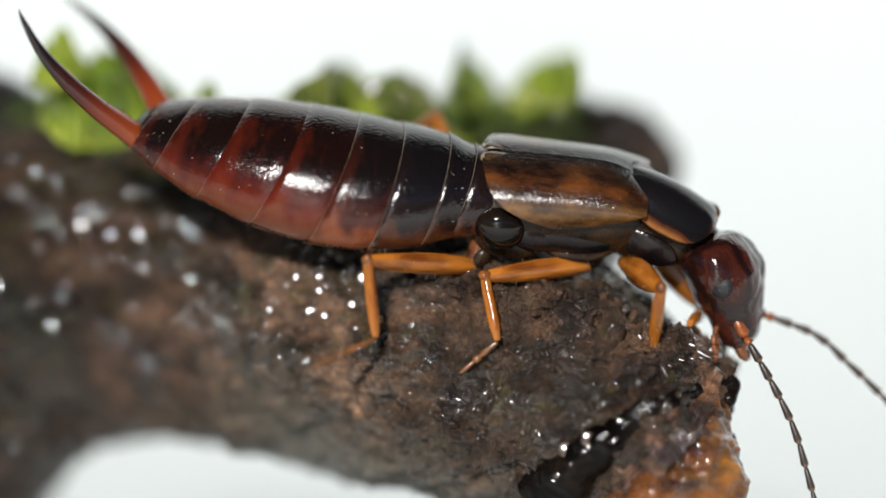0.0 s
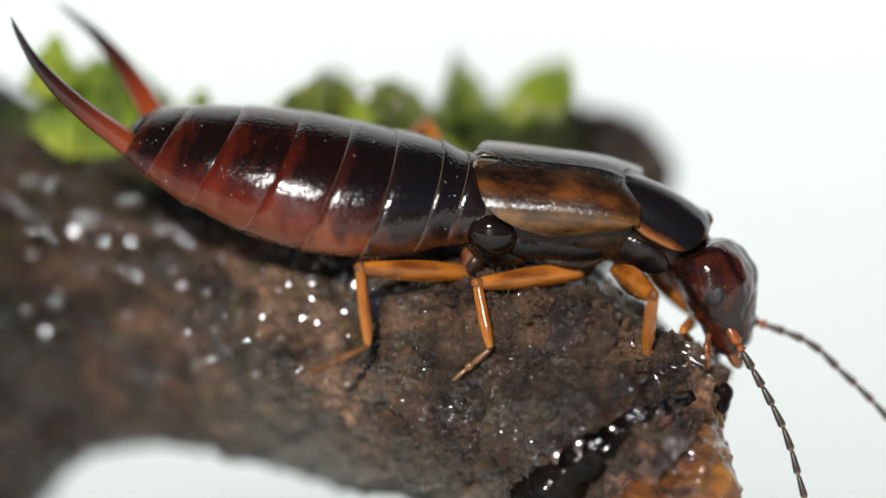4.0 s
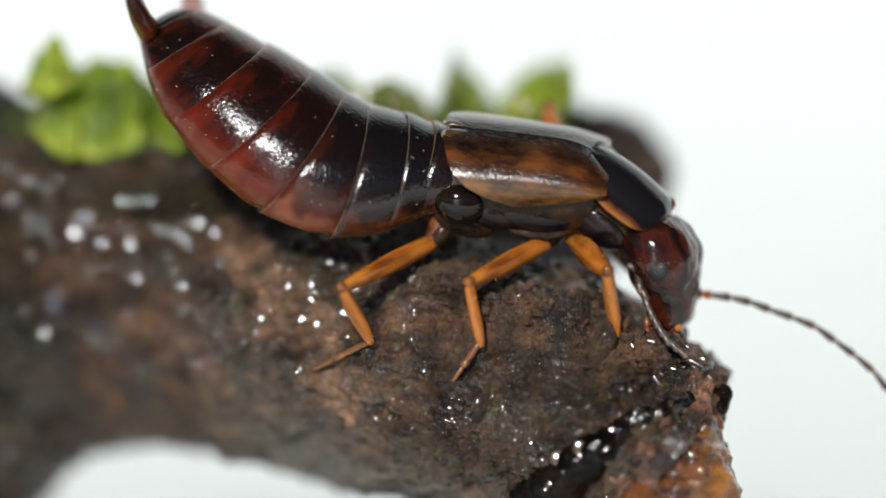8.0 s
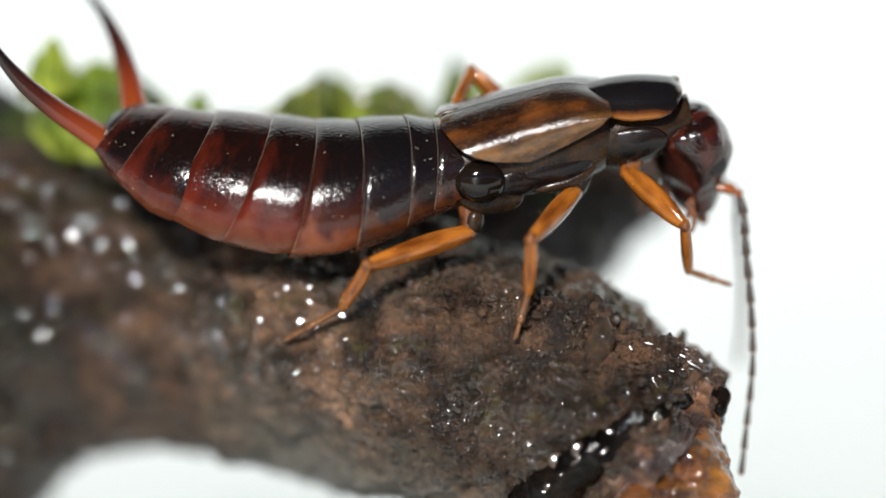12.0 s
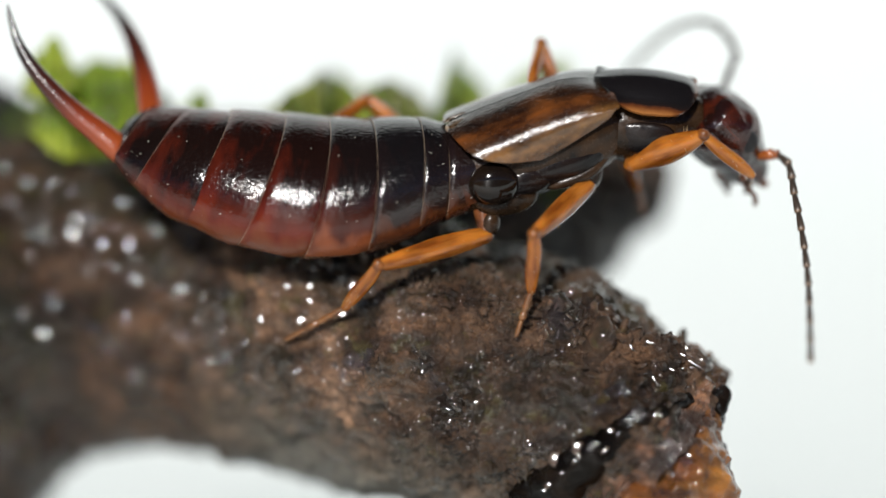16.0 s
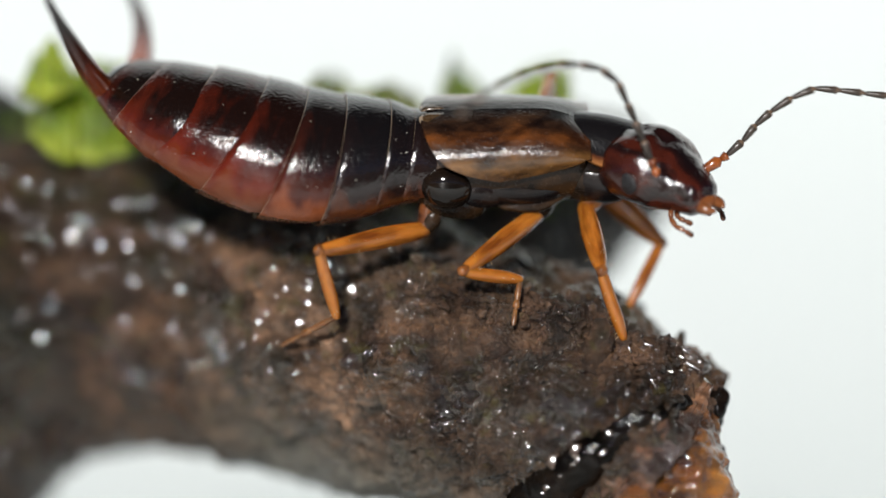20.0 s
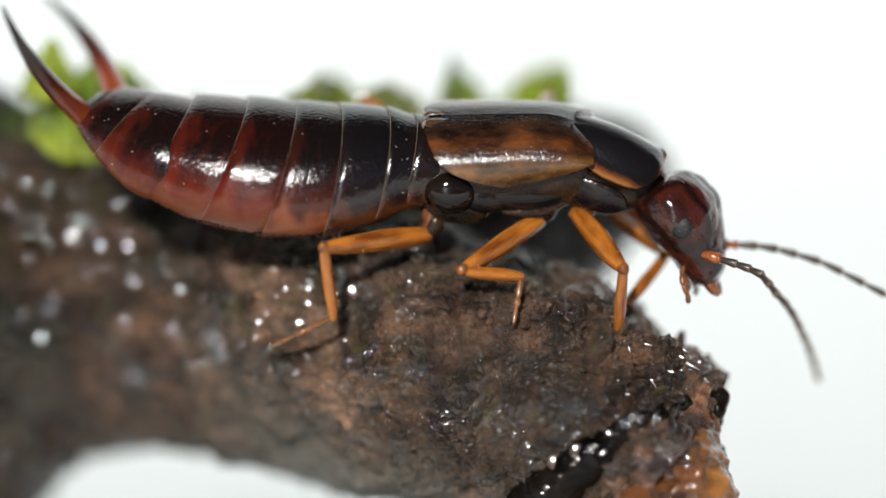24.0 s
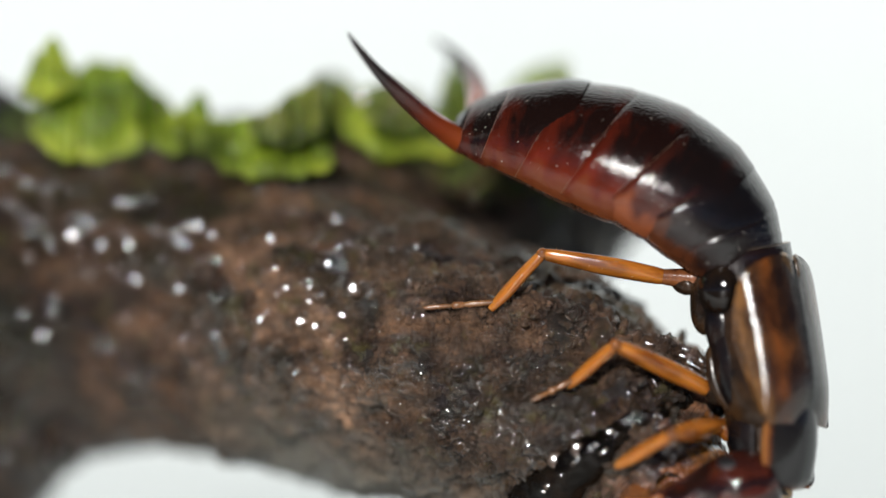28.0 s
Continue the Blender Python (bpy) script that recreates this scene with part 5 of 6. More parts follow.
stance(8, tail=(-5.61, 4.5), rear=(-4.4, 3.15), middle=(-2.26, 1.6), waist=(-0.09, 1.51), shoulder=(2.9, 1.1), neck=(3.88, 0.47), mouth=(4.8, -1.71),
    near_tip=(-6.59, 6.28), far_tip=(-5.96, 6.51), near_hind_knee=(-2.1, -0.85), near_hind_ankle=(-1.53, -1.94), near_hind_toe=(-2.45, -2.4),
    near_mid_knee=(0.48, -0.74), near_mid_ankle=(0.71, -1.94), near_mid_toe=(0.31, -2.52), near_front_knee=(3.3, -0.51), near_front_ankle=(3.47,
    -1.71), near_front_toe=(3.59, -1.94), far_front_knee=(4.51, -0.97), far_front_ankle=(4.74, -1.66), far_front_toe=(4.85, -1.89),
    far_mid_knee=(2.09, 2.83), far_mid_ankle=(2.44, 2.02), far_mid_toe=(2.67, 1.56), near_feeler=((3.91, -0.51), (3.99, -0.85), (4.1, -1.19), (4.25,
    -1.51), (4.43, -1.81), (4.68, -2.06)), far_feeler=((6, -1.08), (6.76, -1.35), (7.51, -1.62), (8.15, -2.1), (8.77, -2.6), (9.22, -3.27)), tail_roll=16)
stance(8.5, tail=(-6.88, 4.39), rear=(-5.5, 2.96), middle=(-3.31, 1.75), waist=(-0.84, 1.92), shoulder=(2.27, 1.69), neck=(3.3, 1.29), mouth=(3.65,
    -1.07), near_tip=(-8.37, 6.75), far_tip=(-7.34, 6.87), near_hind_knee=(-2.79, -0.32), near_hind_ankle=(-2.16, -1.36), near_hind_toe=(-3.77,
    -2.22), near_mid_knee=(0.25, -0.67), near_mid_ankle=(0.66, -1.87), near_mid_toe=(0.31, -2.56), near_front_knee=(1.98, -0.72),
    near_front_ankle=(2.04, -1.64), near_front_toe=(2.15, -1.93), far_front_knee=(4.74, -0.61), far_front_ankle=(4.34, -1.82), far_front_toe=(4.28,
    -1.99), far_mid_knee=(1.58, 3.07), far_mid_ankle=(1.98, 2.27), near_feeler=((2.78, -0.61), (3.07, -0.87), (3.36, -1.13), (3.66, -1.39), (3.96,
    -1.64), (4.28, -1.87)), far_feeler=((5.31, -1.24), (6, -2.08), (6.69, -2.91), (7.27, -3.83), (7.85, -4.75), (8.42, -5.67)), head_roll=20, tail_roll=8)
stance(9, tail=(-7.1, 4.07), rear=(-5.53, 3.2), middle=(-3.39, 2.19), waist=(-0.98, 2.01), shoulder=(2.07, 1.72), neck=(3.16, 1.26), mouth=(3.39,
    -1.15), near_tip=(-8.68, 5.52), far_tip=(-7.53, 5.75), near_hind_knee=(-2.93, -0.34), near_hind_ankle=(-2.24, -1.26), near_hind_toe=(-3.74,
    -2.19), near_mid_knee=(0.17, -0.69), near_mid_ankle=(0.46, -1.84), near_mid_toe=(0.29, -2.53), near_front_knee=(1.78, -0.8),
    near_front_ankle=(2.01, -1.67), near_front_toe=(2.07, -1.9), far_front_knee=(4.66, -0.57), far_front_ankle=(4.37, -1.78), near_feeler=((2.59,
    -0.69), (2.92, -0.99), (3.25, -1.27), (3.62, -1.52), (4.01, -1.72), (4.43, -1.84)), far_feeler=((4.77, -1.38), (5.36, -2.21), (5.95, -3.03),
    (6.48, -3.9), (7.01, -4.76), (7.53, -5.63)), head_roll=28, tail_roll=6)
stance(9.5, tail=(-7.39, 3.68), rear=(-5.62, 2.77), middle=(-3.38, 2.1), waist=(-0.93, 2.14), shoulder=(2.14, 1.82), neck=(2.97, 1.26), mouth=(3.29,
    -0.87), near_tip=(-9.02, 4.96), far_tip=(-7.75, 5.42), near_hind_knee=(-2.84, -0.13), near_hind_ankle=(-2.23, -1.25), near_mid_knee=(0.18, -0.6),
    near_mid_ankle=(0.47, -1.83), near_front_knee=(1.76, -0.74), near_front_ankle=(2.02, -1.66), near_feeler=((2.94, -0.79), (3.23, -1), (3.52, -1.2),
    (3.83, -1.39), (4.11, -1.6), (4.38, -1.83)), far_feeler=((4.96, -1.37), (5.42, -2.22), (5.85, -3.09), (6.15, -4.01), (6.45, -4.93), (6.74,
    -5.85)), head_roll=22, tail_roll=0)
stance(10, tail=(-7.27, 3.29), rear=(-5.63, 2.7), middle=(-3.33, 2.02), waist=(-0.94, 1.99), shoulder=(2.45, 1.76), neck=(4, 1.3), mouth=(4.72, -0.45), near_tip=(-9.51, 5.38), far_tip=(-8.25, 5.38), near_hind_knee=(-2.9, -0.08), near_hind_ankle=(-2.27, -1.29), near_mid_knee=(0.26, -0.71),
    near_mid_ankle=(0.55, -1.86), near_mid_toe=(0.32, -2.55), near_front_knee=(3.54, -0.48), near_front_ankle=(2.74, -1.06), near_front_toe=(2.97,
    -1.75), far_front_knee=(3.66, -0.02), far_front_ankle=(3.94, -0.94), far_front_toe=(4.06, -1.75), near_feeler=((5.21, 0.09), (5.58, 0.9), (6.2,
    0.5), (5.64, -0.3), (5.01, -1.06), (4.35, -1.81)), far_feeler=((5.38, -0.37), (5.47, -0.75), (5.55, -1.14), (5.57, -1.54), (5.55, -1.93), (5.5,
    -2.32)), head_roll=-20, head_side=0.5)
stance(10.5, tail=(-7.75, 3.4), rear=(-5.8, 2.55), middle=(-3.24, 1.75), waist=(-0.31, 1.92), shoulder=(2.93, 1.37), neck=(3.94, 0.94), mouth=(4.81,
    0.08), near_tip=(-9.63, 5.49), far_tip=(-8.25, 5.72), near_hind_knee=(-2.61, -0.4), near_hind_ankle=(-2.27, -1.3), near_mid_knee=(0.47, -0.55),
    near_mid_ankle=(0.61, -1.82), near_front_knee=(4.75, 0.14), near_front_ankle=(3.94, -0.49), near_front_toe=(3.6, -1.18), far_front_knee=(4.17,
    -0.03), near_feeler=((5.21, 0.54), (5.89, 0.63), (6.21, 0.12), (6, -0.62), (5.55, -1.24), (5.09, -1.87)), far_feeler=((5.32, 0.2), (5.45, -0.2),
    (5.53, -0.61), (5.46, -1.03), (5.39, -1.45), (5.32, -1.87)), tail_roll=8, head_side=0.5)
stance(11, tail=(-6.81, 2.44), rear=(-5.26, 1.89), middle=(-2.61, 1.28), waist=(0.03, 1.58), shoulder=(2.85, 2.32), neck=(4.06, 2.84), mouth=(5.27,
    2.52), near_tip=(-9.28, 4.91), far_tip=(-7.21, 5.49), near_hind_knee=(-1.69, -0.61), near_hind_ankle=(-2.27, -1.41), near_hind_toe=(-3.7, -2.16),
    near_mid_knee=(1.24, -0.61), near_mid_ankle=(0.98, -1.7), near_mid_toe=(0.84, -1.93), near_front_knee=(4.75, -0.15), near_front_ankle=(3.66,
    -1.24), near_front_toe=(4.63, -1.93), far_front_knee=(3.02, 3.3), far_front_ankle=(3.6, 2.73), far_front_toe=(3.83, 2.27), far_mid_knee=(0.49,
    3.42), far_mid_ankle=(0.21, 2.84), far_mid_toe=(0.15, 2.5), near_feeler=((5.9, 3.01), (6.52, 3.22), (7.16, 3.35), (7.82, 3.42), (8.47, 3.33),
    (9.12, 3.24)), far_feeler=((4.06, 3.88), (3.69, 4.52), (2.98, 4.72), (2.35, 4.46), (1.86, 3.94), (1.64, 3.24)), up=(0, -0.42, 0.9), head_side=0.7,
    near_out=0.5, tail_roll=18)
stance(11.5, tail=(-6.82, 2.59), rear=(-5.14, 1.63), middle=(-2.54, 1.23), waist=(0.01, 1.63), shoulder=(3.12, 2.5), neck=(4.35, 2.73), mouth=(5.32,
    2.04), near_hind_knee=(-1.52, -0.38), near_hind_ankle=(-2.21, -1.36), near_mid_knee=(1.87, 0.08), near_mid_ankle=(1.59, -1.18),
    near_mid_toe=(1.47, -1.87), near_front_knee=(4.63, 1.69), near_front_ankle=(5.55, 1.69), near_front_toe=(5.9, 1.23), far_front_knee=(3.6, 2.04),
    far_front_ankle=(3.94, 1.23), far_front_toe=(4.06, 0.66), near_feeler=((6.24, 1.58), (6.37, 0.92), (6.49, 0.26), (6.56, -0.41), (6.59, -1.09),
    (6.59, -1.76)), far_feeler=((4.75, 3.42), (5.02, 3.69), (5.32, 3.91), (5.68, 4.02), (6.03, 4.08), (6.24, 3.76)), head_side=0.8)
stance(12, tail=(-6.67, 2.47), rear=(-5.12, 1.72), middle=(-2.47, 1.2), waist=(0.17, 1.7), shoulder=(3.28, 2.47), neck=(4.55, 2.68), mouth=(5.1, 1.2), near_tip=(-9.49, 4.83), far_tip=(-7.53, 5.52), near_hind_knee=(-1.55, -0.34), near_hind_ankle=(-2.07, -1.21), near_hind_toe=(-3.68, -2.13),
    near_mid_knee=(1.78, 0.17), near_mid_ankle=(1.72, -0.92), near_mid_toe=(1.46, -1.84), near_front_knee=(4.91, 0.46), near_front_ankle=(4.98,
    -0.46), near_front_toe=(5.87, -0.75), far_mid_knee=(0.57, 3.62), near_feeler=((6.04, 1.09), (6.17, -0.07), (6.27, -1.23), (6.29, -2.39), (6.17,
    -3.55), (6.04, -4.71)), far_feeler=((5.92, 1.26), (6.04, 0.53), (6.16, -0.2), (6.23, -0.94), (6.25, -1.68), (6.21, -2.42)), head_side=0.8)
stance(12.5, tail=(-6.77, 2.48), rear=(-5.11, 1.74), middle=(-2.4, 1.21), waist=(0.13, 1.68), shoulder=(3.38, 2.54), neck=(4.4, 2.55), mouth=(5.01,
    0.76), near_front_knee=(4.67, 0.82), near_front_ankle=(5.13, 0.24), near_front_toe=(5.93, 0.18), near_feeler=((6.39, 0.82), (7.06, 0.01), (7.63,
    -0.86), (8.1, -1.8), (8.47, -2.78), (8.81, -3.78)), far_feeler=((6.28, 1.05), (6.7, 0.5), (7.12, -0.06), (7.49, -0.65), (7.86, -1.24), (8.23,
    -1.83)), head_side=0.8)
stance(14.5, tail=(-6.67, 2.35), rear=(-5.17, 1.59), middle=(-2.59, 1.13), waist=(0.06, 1.6), shoulder=(3.16, 2.61), neck=(4.52, 2.77), mouth=(6.15,
    2.29), near_tip=(-9.72, 4.47), far_tip=(-7.71, 5.28), near_hind_knee=(-1.49, -0.41), near_hind_ankle=(-2.13, -1.28), near_hind_toe=(-3.68, -2.14),
    near_mid_knee=(1.72, 0.1), near_mid_ankle=(1.67, -0.87), near_mid_toe=(1.46, -1.85), near_front_knee=(5.55, 1.14), near_front_ankle=(5.52, 1.94),
    near_front_toe=(5.81, 2.12), far_hind_knee=(-1.9, 2.98), far_hind_ankle=(-2.59, 2.29), far_hind_toe=(-3.05, 1.83), far_mid_knee=(0.52, 3.55),
    near_feeler=((6.84, 2.86), (7.32, 2.62), (7.79, 2.37), (8.24, 2.07), (8.69, 1.78), (9.14, 1.48)), far_feeler=((6.84, 2.92), (7.32, 2.72), (7.79,
    2.5), (8.24, 2.24), (8.69, 1.98), (9.14, 1.71)), head_side=0.8)
stance(15, tail=(-6.62, 2.29), rear=(-5.13, 1.54), middle=(-2.6, 1.13), waist=(0.05, 1.6), shoulder=(3.15, 2.61), neck=(4.51, 2.81), mouth=(6.2, 2.25),
    near_tip=(-9.73, 4.47), far_tip=(-7.72, 5.28), near_front_knee=(5.57, 1.08), near_front_ankle=(5.51, 2), near_front_toe=(5.8, 2.17),
    near_feeler=((6.72, 3.09), (7.2, 2.93), (7.66, 2.73), (8.11, 2.51), (8.57, 2.28), (9.02, 2.06)), far_feeler=((6.83, 3.04), (7.3, 2.84), (7.76,
    2.63), (8.22, 2.4), (8.68, 2.17), (9.13, 1.94)), head_side=0.8)
stance(15.5, head_side=0.8)
stance(16, tail=(-6.34, 2.33), rear=(-4.78, 1.66), middle=(-2.25, 1.18), waist=(0.39, 1.59), shoulder=(3.5, 2.65), neck=(4.88, 2.66), mouth=(6.12, 1.72), near_tip=(-9.04, 5.15), far_tip=(-7.2, 5.38), near_hind_knee=(-1.33, -0.37), near_hind_ankle=(-2.02, -1.23), near_hind_toe=(-3.69, -2.15),
    near_mid_knee=(1.83, 0.26), near_mid_ankle=(1.77, -0.89), near_mid_toe=(1.45, -1.86), near_front_knee=(5.28, 2.28), near_front_ankle=(6.26, 1.47),
    near_front_toe=(6.2, 1.24), far_hind_knee=(-1.56, 3.02), far_mid_knee=(1.98, 4.14), far_mid_ankle=(1.77, 3.31), far_mid_toe=(1.66, 2.74),
    near_feeler=((6.89, 1.82), (7.05, 1.02), (7.16, 0.22), (7.22, -0.59), (7.21, -1.4), (7.18, -2.21)), far_feeler=((5.74, 3.31), (6.02, 4.02), (5.59,
    4.65), (4.97, 4.65), (4.34, 4.24), (3.84, 3.66)), head_side=0.9, tail_roll=24)
stance(16.5, tail=(-6.03, 2.94), rear=(-4.38, 1.95), middle=(-1.91, 1.3), waist=(0.68, 1.76), shoulder=(3.96, 1.93), neck=(5.13, 1.36), mouth=(5.91,
    -0.08), near_tip=(-8, 5.38), far_tip=(-6.45, 5.73), near_hind_knee=(-1.37, -0.31), near_hind_ankle=(-2.08, -1.35), near_mid_knee=(2, 0.32),
    near_mid_ankle=(1.79, -0.89), near_front_knee=(4.81, -0.16), near_front_ankle=(3.97, -0.77), near_front_toe=(4.3, -1.4), far_mid_knee=(2.29,
    3.83), far_mid_ankle=(2, 3.2), near_feeler=((6.95, -0.37), (7.16, -0.96), (6.99, -1.49), (6.61, -1.99), (6.12, -2.36), (5.57, -2.67)),
    far_feeler=((7, 0.09), (7.36, 0.25), (7.71, 0.33), (8.05, 0.12), (7.78, -0.02), (7.41, -0.14)), tail_roll=32)
stance(17, tail=(-6.21, 2.82), rear=(-4.54, 1.95), middle=(-2.13, 1.38), waist=(0.75, 1.78), shoulder=(3.97, 2.01), neck=(5.09, 1.4), mouth=(6.04, 0),
    near_tip=(-8.34, 5.23), far_tip=(-6.73, 5.41), near_hind_knee=(-1.15, -0.34), near_hind_ankle=(-2.07, -1.38), near_hind_toe=(-3.62, -2.07),
    near_mid_knee=(2.19, 0.29), near_mid_ankle=(1.72, -0.98), near_mid_toe=(1.41, -1.9), near_front_knee=(5.29, -0.34), near_front_ankle=(4.14,
    -0.86), near_front_toe=(4.54, -1.9), far_mid_knee=(2.3, 3.93), far_mid_ankle=(1.96, 3.16), near_feeler=((6.27, -0.34), (6.56, -0.83), (6.73,
    -1.38), (6.58, -1.87), (6.18, -2.26), (5.63, -2.42)), far_feeler=((7.01, 0.98), (7.48, 1.44), (8.11, 1.59), (8, 1.11), (7.48, 0.7), (6.96, 0.29)))
stance(17.5, tail=(-6.09, 3.51), rear=(-4.54, 2.5), middle=(-2.07, 1.39), waist=(0.63, 1.44), shoulder=(3.91, 1.38), neck=(4.77, 0.92), mouth=(5.29,
    0), near_front_knee=(5.41, -0.69), near_front_ankle=(3.97, -1.03), near_front_toe=(4.49, -1.84), near_feeler=((5.69, 0.11), (5.91, -0.25), (6.07,
    -0.64), (6.14, -1.07), (6, -1.46), (5.81, -1.84)), far_feeler=((4.43, 1.72), (4.56, 2.06), (4.75, 2.34), (5.06, 2.44), (5.03, 2.08), (5, 1.72)),
    head_side=0.6)
stance(18, tail=(-5.87, 3.45), rear=(-4.54, 2.6), middle=(-2.13, 1.49), waist=(0.63, 1.32), shoulder=(3.74, 1.26), neck=(4.54, 0.9), mouth=(5.12,
    0.05), near_tip=(-7.53, 5.52), far_tip=(-6.27, 5.75), near_hind_knee=(-1.44, -0.34), near_hind_ankle=(-2.13, -1.38), near_mid_knee=(2.01, 0.06),
    near_mid_ankle=(1.78, -0.92), near_mid_toe=(1.38, -1.9), near_front_knee=(5.41, -0.75), near_front_ankle=(3.97, -1.09), near_front_toe=(4.54,
    -1.9), far_mid_knee=(2.59, 3.47), far_mid_ankle=(2.01, 2.88), near_feeler=((6.04, 0.06), (6.63, -0.17), (7.2, -0.43), (7.71, -0.8), (8.16, -1.24),
    (8.57, -1.72)), far_feeler=((4.83, 1.78), (5.23, 2.09), (5.28, 2.6), (4.93, 2.92), (4.61, 2.67), (4.31, 2.24)), head_side=0.8)
stance(18.5, tail=(-6.08, 3.46), rear=(-4.59, 2.5), middle=(-2.12, 1.5), waist=(0.59, 1.51), shoulder=(3.81, 1.33), neck=(4.78, 0.87), mouth=(5.24,
    -0.97), near_hind_knee=(-1.54, -0.28), near_hind_ankle=(-2.17, -1.39), near_mid_knee=(1.97, 0.13), near_front_knee=(4.55, -0.56),
    near_front_ankle=(3.98, -1.14), near_front_toe=(4.55, -1.89), near_feeler=((5.93, -1.37), (6.3, -2.03), (6.62, -2.71), (6.82, -3.44), (6.97,
    -4.18), (7.08, -4.93)), far_feeler=((6.28, -0.33), (6.75, -0.27), (7.22, -0.24), (7.52, -0.58), (7.19, -0.91), (6.85, -1.25)), head_side=-0.3, tail_roll=20)
stance(19, tail=(-6.27, 3.6), rear=(-4.78, 2.7), middle=(-2.37, 1.7), waist=(0.31, 1.62), shoulder=(3.47, 1.91), neck=(4.62, 1.1), mouth=(4.85,
    -1.14), near_tip=(-7.74, 5.42), far_tip=(-6.47, 5.65), near_hind_knee=(-1.82, -0.16), near_hind_ankle=(-2.28, -1.43), near_hind_toe=(-3.6, -2.06),
    near_mid_knee=(1.29, -0.22), near_mid_ankle=(1.75, -0.85), near_mid_toe=(1.4, -1.83), near_front_knee=(4.11, 0.36), near_front_ankle=(3.42,
    -0.28), near_front_toe=(4.11, -1.02), far_mid_knee=(2.21, 3.52), near_feeler=((4.76, -1.37), (4.68, -1.51), (4.59, -1.65), (4.5, -1.78), (4.42,
    -1.92), (4.34, -2.06)), far_feeler=((6.18, -0.68), (7.14, -0.32), (7.9, -0.63), (7.29, -1.16), (6.28, -1.2), (5.26, -1.14)), tail_roll=8)
stance(19.5, tail=(-6.45, 3.44), rear=(-4.98, 2.5), middle=(-2.56, 1.62), waist=(-0.13, 1.7), shoulder=(3.24, 1.81), neck=(4.24, 1.15), mouth=(5.43,
    -0.75), near_hind_knee=(-2.1, -0.11), near_hind_ankle=(-2.24, -1.41), near_mid_knee=(0.85, -0.4), near_mid_ankle=(1.6, -0.78),
    near_front_knee=(3.82, 0.11), near_front_ankle=(3.7, -1.38), near_front_toe=(3.78, -1.84), far_front_knee=(4.45, -0.23), far_front_ankle=(3.88,
    -1.15), far_front_toe=(3.93, -1.72), near_feeler=((4.68, -0.34), (4.18, -0.43), (3.95, -0.78), (3.89, -1.28), (3.85, -1.79), (3.82, -2.3)),
    far_feeler=((6.18, 0.34), (7.06, 0.54), (7.89, 0.37), (7.96, -0.38), (7.19, -0.62), (6.29, -0.69)), tail_roll=0)
stance(20, tail=(-6.59, 3.44), rear=(-5.15, 2.7), middle=(-2.79, 1.86), waist=(-0.38, 1.86), shoulder=(2.73, 1.86), neck=(3.6, 1.75), mouth=(5.15, 1.14), near_tip=(-8.2, 5.43), far_tip=(-6.65, 5.66), near_hind_knee=(-2.51, -0.03), near_hind_ankle=(-2.16, -1.36), near_hind_toe=(-3.66, -2.16),
    near_mid_knee=(0.43, -0.44), near_mid_ankle=(1.58, -0.61), near_mid_toe=(1.4, -1.82), near_front_knee=(3.24, -0.44), near_front_ankle=(3.65,
    -1.7), near_front_toe=(3.82, -1.87), far_front_knee=(4.45, 0.14), far_front_ankle=(3.82, -1.13), far_front_toe=(3.93, -1.7), near_feeler=((3.82,
    2.78), (3.39, 3.53), (2.57, 3.72), (1.72, 3.54), (0.96, 3.18), (0.31, 2.61)), far_feeler=((5.95, 2.04), (6.42, 2.58), (6.98, 3.01), (7.63, 3.29),
    (8.34, 3.21), (9.05, 3.13)), up=(0, -0.57, 0.82), head_roll=-5, head_side=-1)
stance(20.5, tail=(-6.79, 3.25), rear=(-5.34, 2.4), middle=(-2.86, 1.78), waist=(-0.41, 1.83), shoulder=(2.77, 1.85), neck=(3.75, 1.45), mouth=(5.65,
    -0.1), near_hind_knee=(-2.46, 0.01), near_hind_ankle=(-2.21, -1.4), near_mid_knee=(0.39, -0.41), near_front_knee=(3.52, -0.33),
    near_front_ankle=(3.6, -1.66), near_front_toe=(3.77, -1.85), near_feeler=((5.93, 0.01), (6.06, -0.25), (6.18, -0.52), (6.25, -0.8), (6.32, -1.09),
    (6.39, -1.37)), far_feeler=((6.39, 0.76), (6.94, 0.69), (7.48, 0.58), (8, 0.4), (8.52, 0.21), (9.04, 0.01)), head_roll=-20)
stance(21, tail=(-6.72, 3.23), rear=(-5.45, 2.35), middle=(-2.92, 1.78), waist=(-0.45, 1.85), shoulder=(2.66, 1.79), neck=(3.93, 1.45), mouth=(5.84,
    -0.31), near_tip=(-8.56, 5.3), far_tip=(-7.35, 5.53), near_hind_knee=(-2.46, 0.07), near_hind_ankle=(-2.23, -1.43), near_hind_toe=(-3.61, -2.12),
    near_mid_knee=(0.36, -0.39), near_mid_ankle=(1.56, -0.56), near_mid_toe=(1.39, -1.83), near_front_knee=(3.63, -0.45), near_front_ankle=(3.58,
    -1.6), near_front_toe=(3.75, -1.85), far_front_knee=(4.61, 0.13), far_front_ankle=(3.75, -1.14), far_front_toe=(3.92, -1.71), far_mid_knee=(2.2,
    3.17), near_feeler=((6.05, -0.56), (6.21, -1.01), (6.36, -1.46), (6.46, -1.92), (6.54, -2.39), (6.6, -2.86)), far_feeler=((6.51, 0.64), (7.05,
    0.51), (7.58, 0.36), (8.1, 0.18), (8.6, -0.04), (9.1, -0.28)))
stance(21.5)
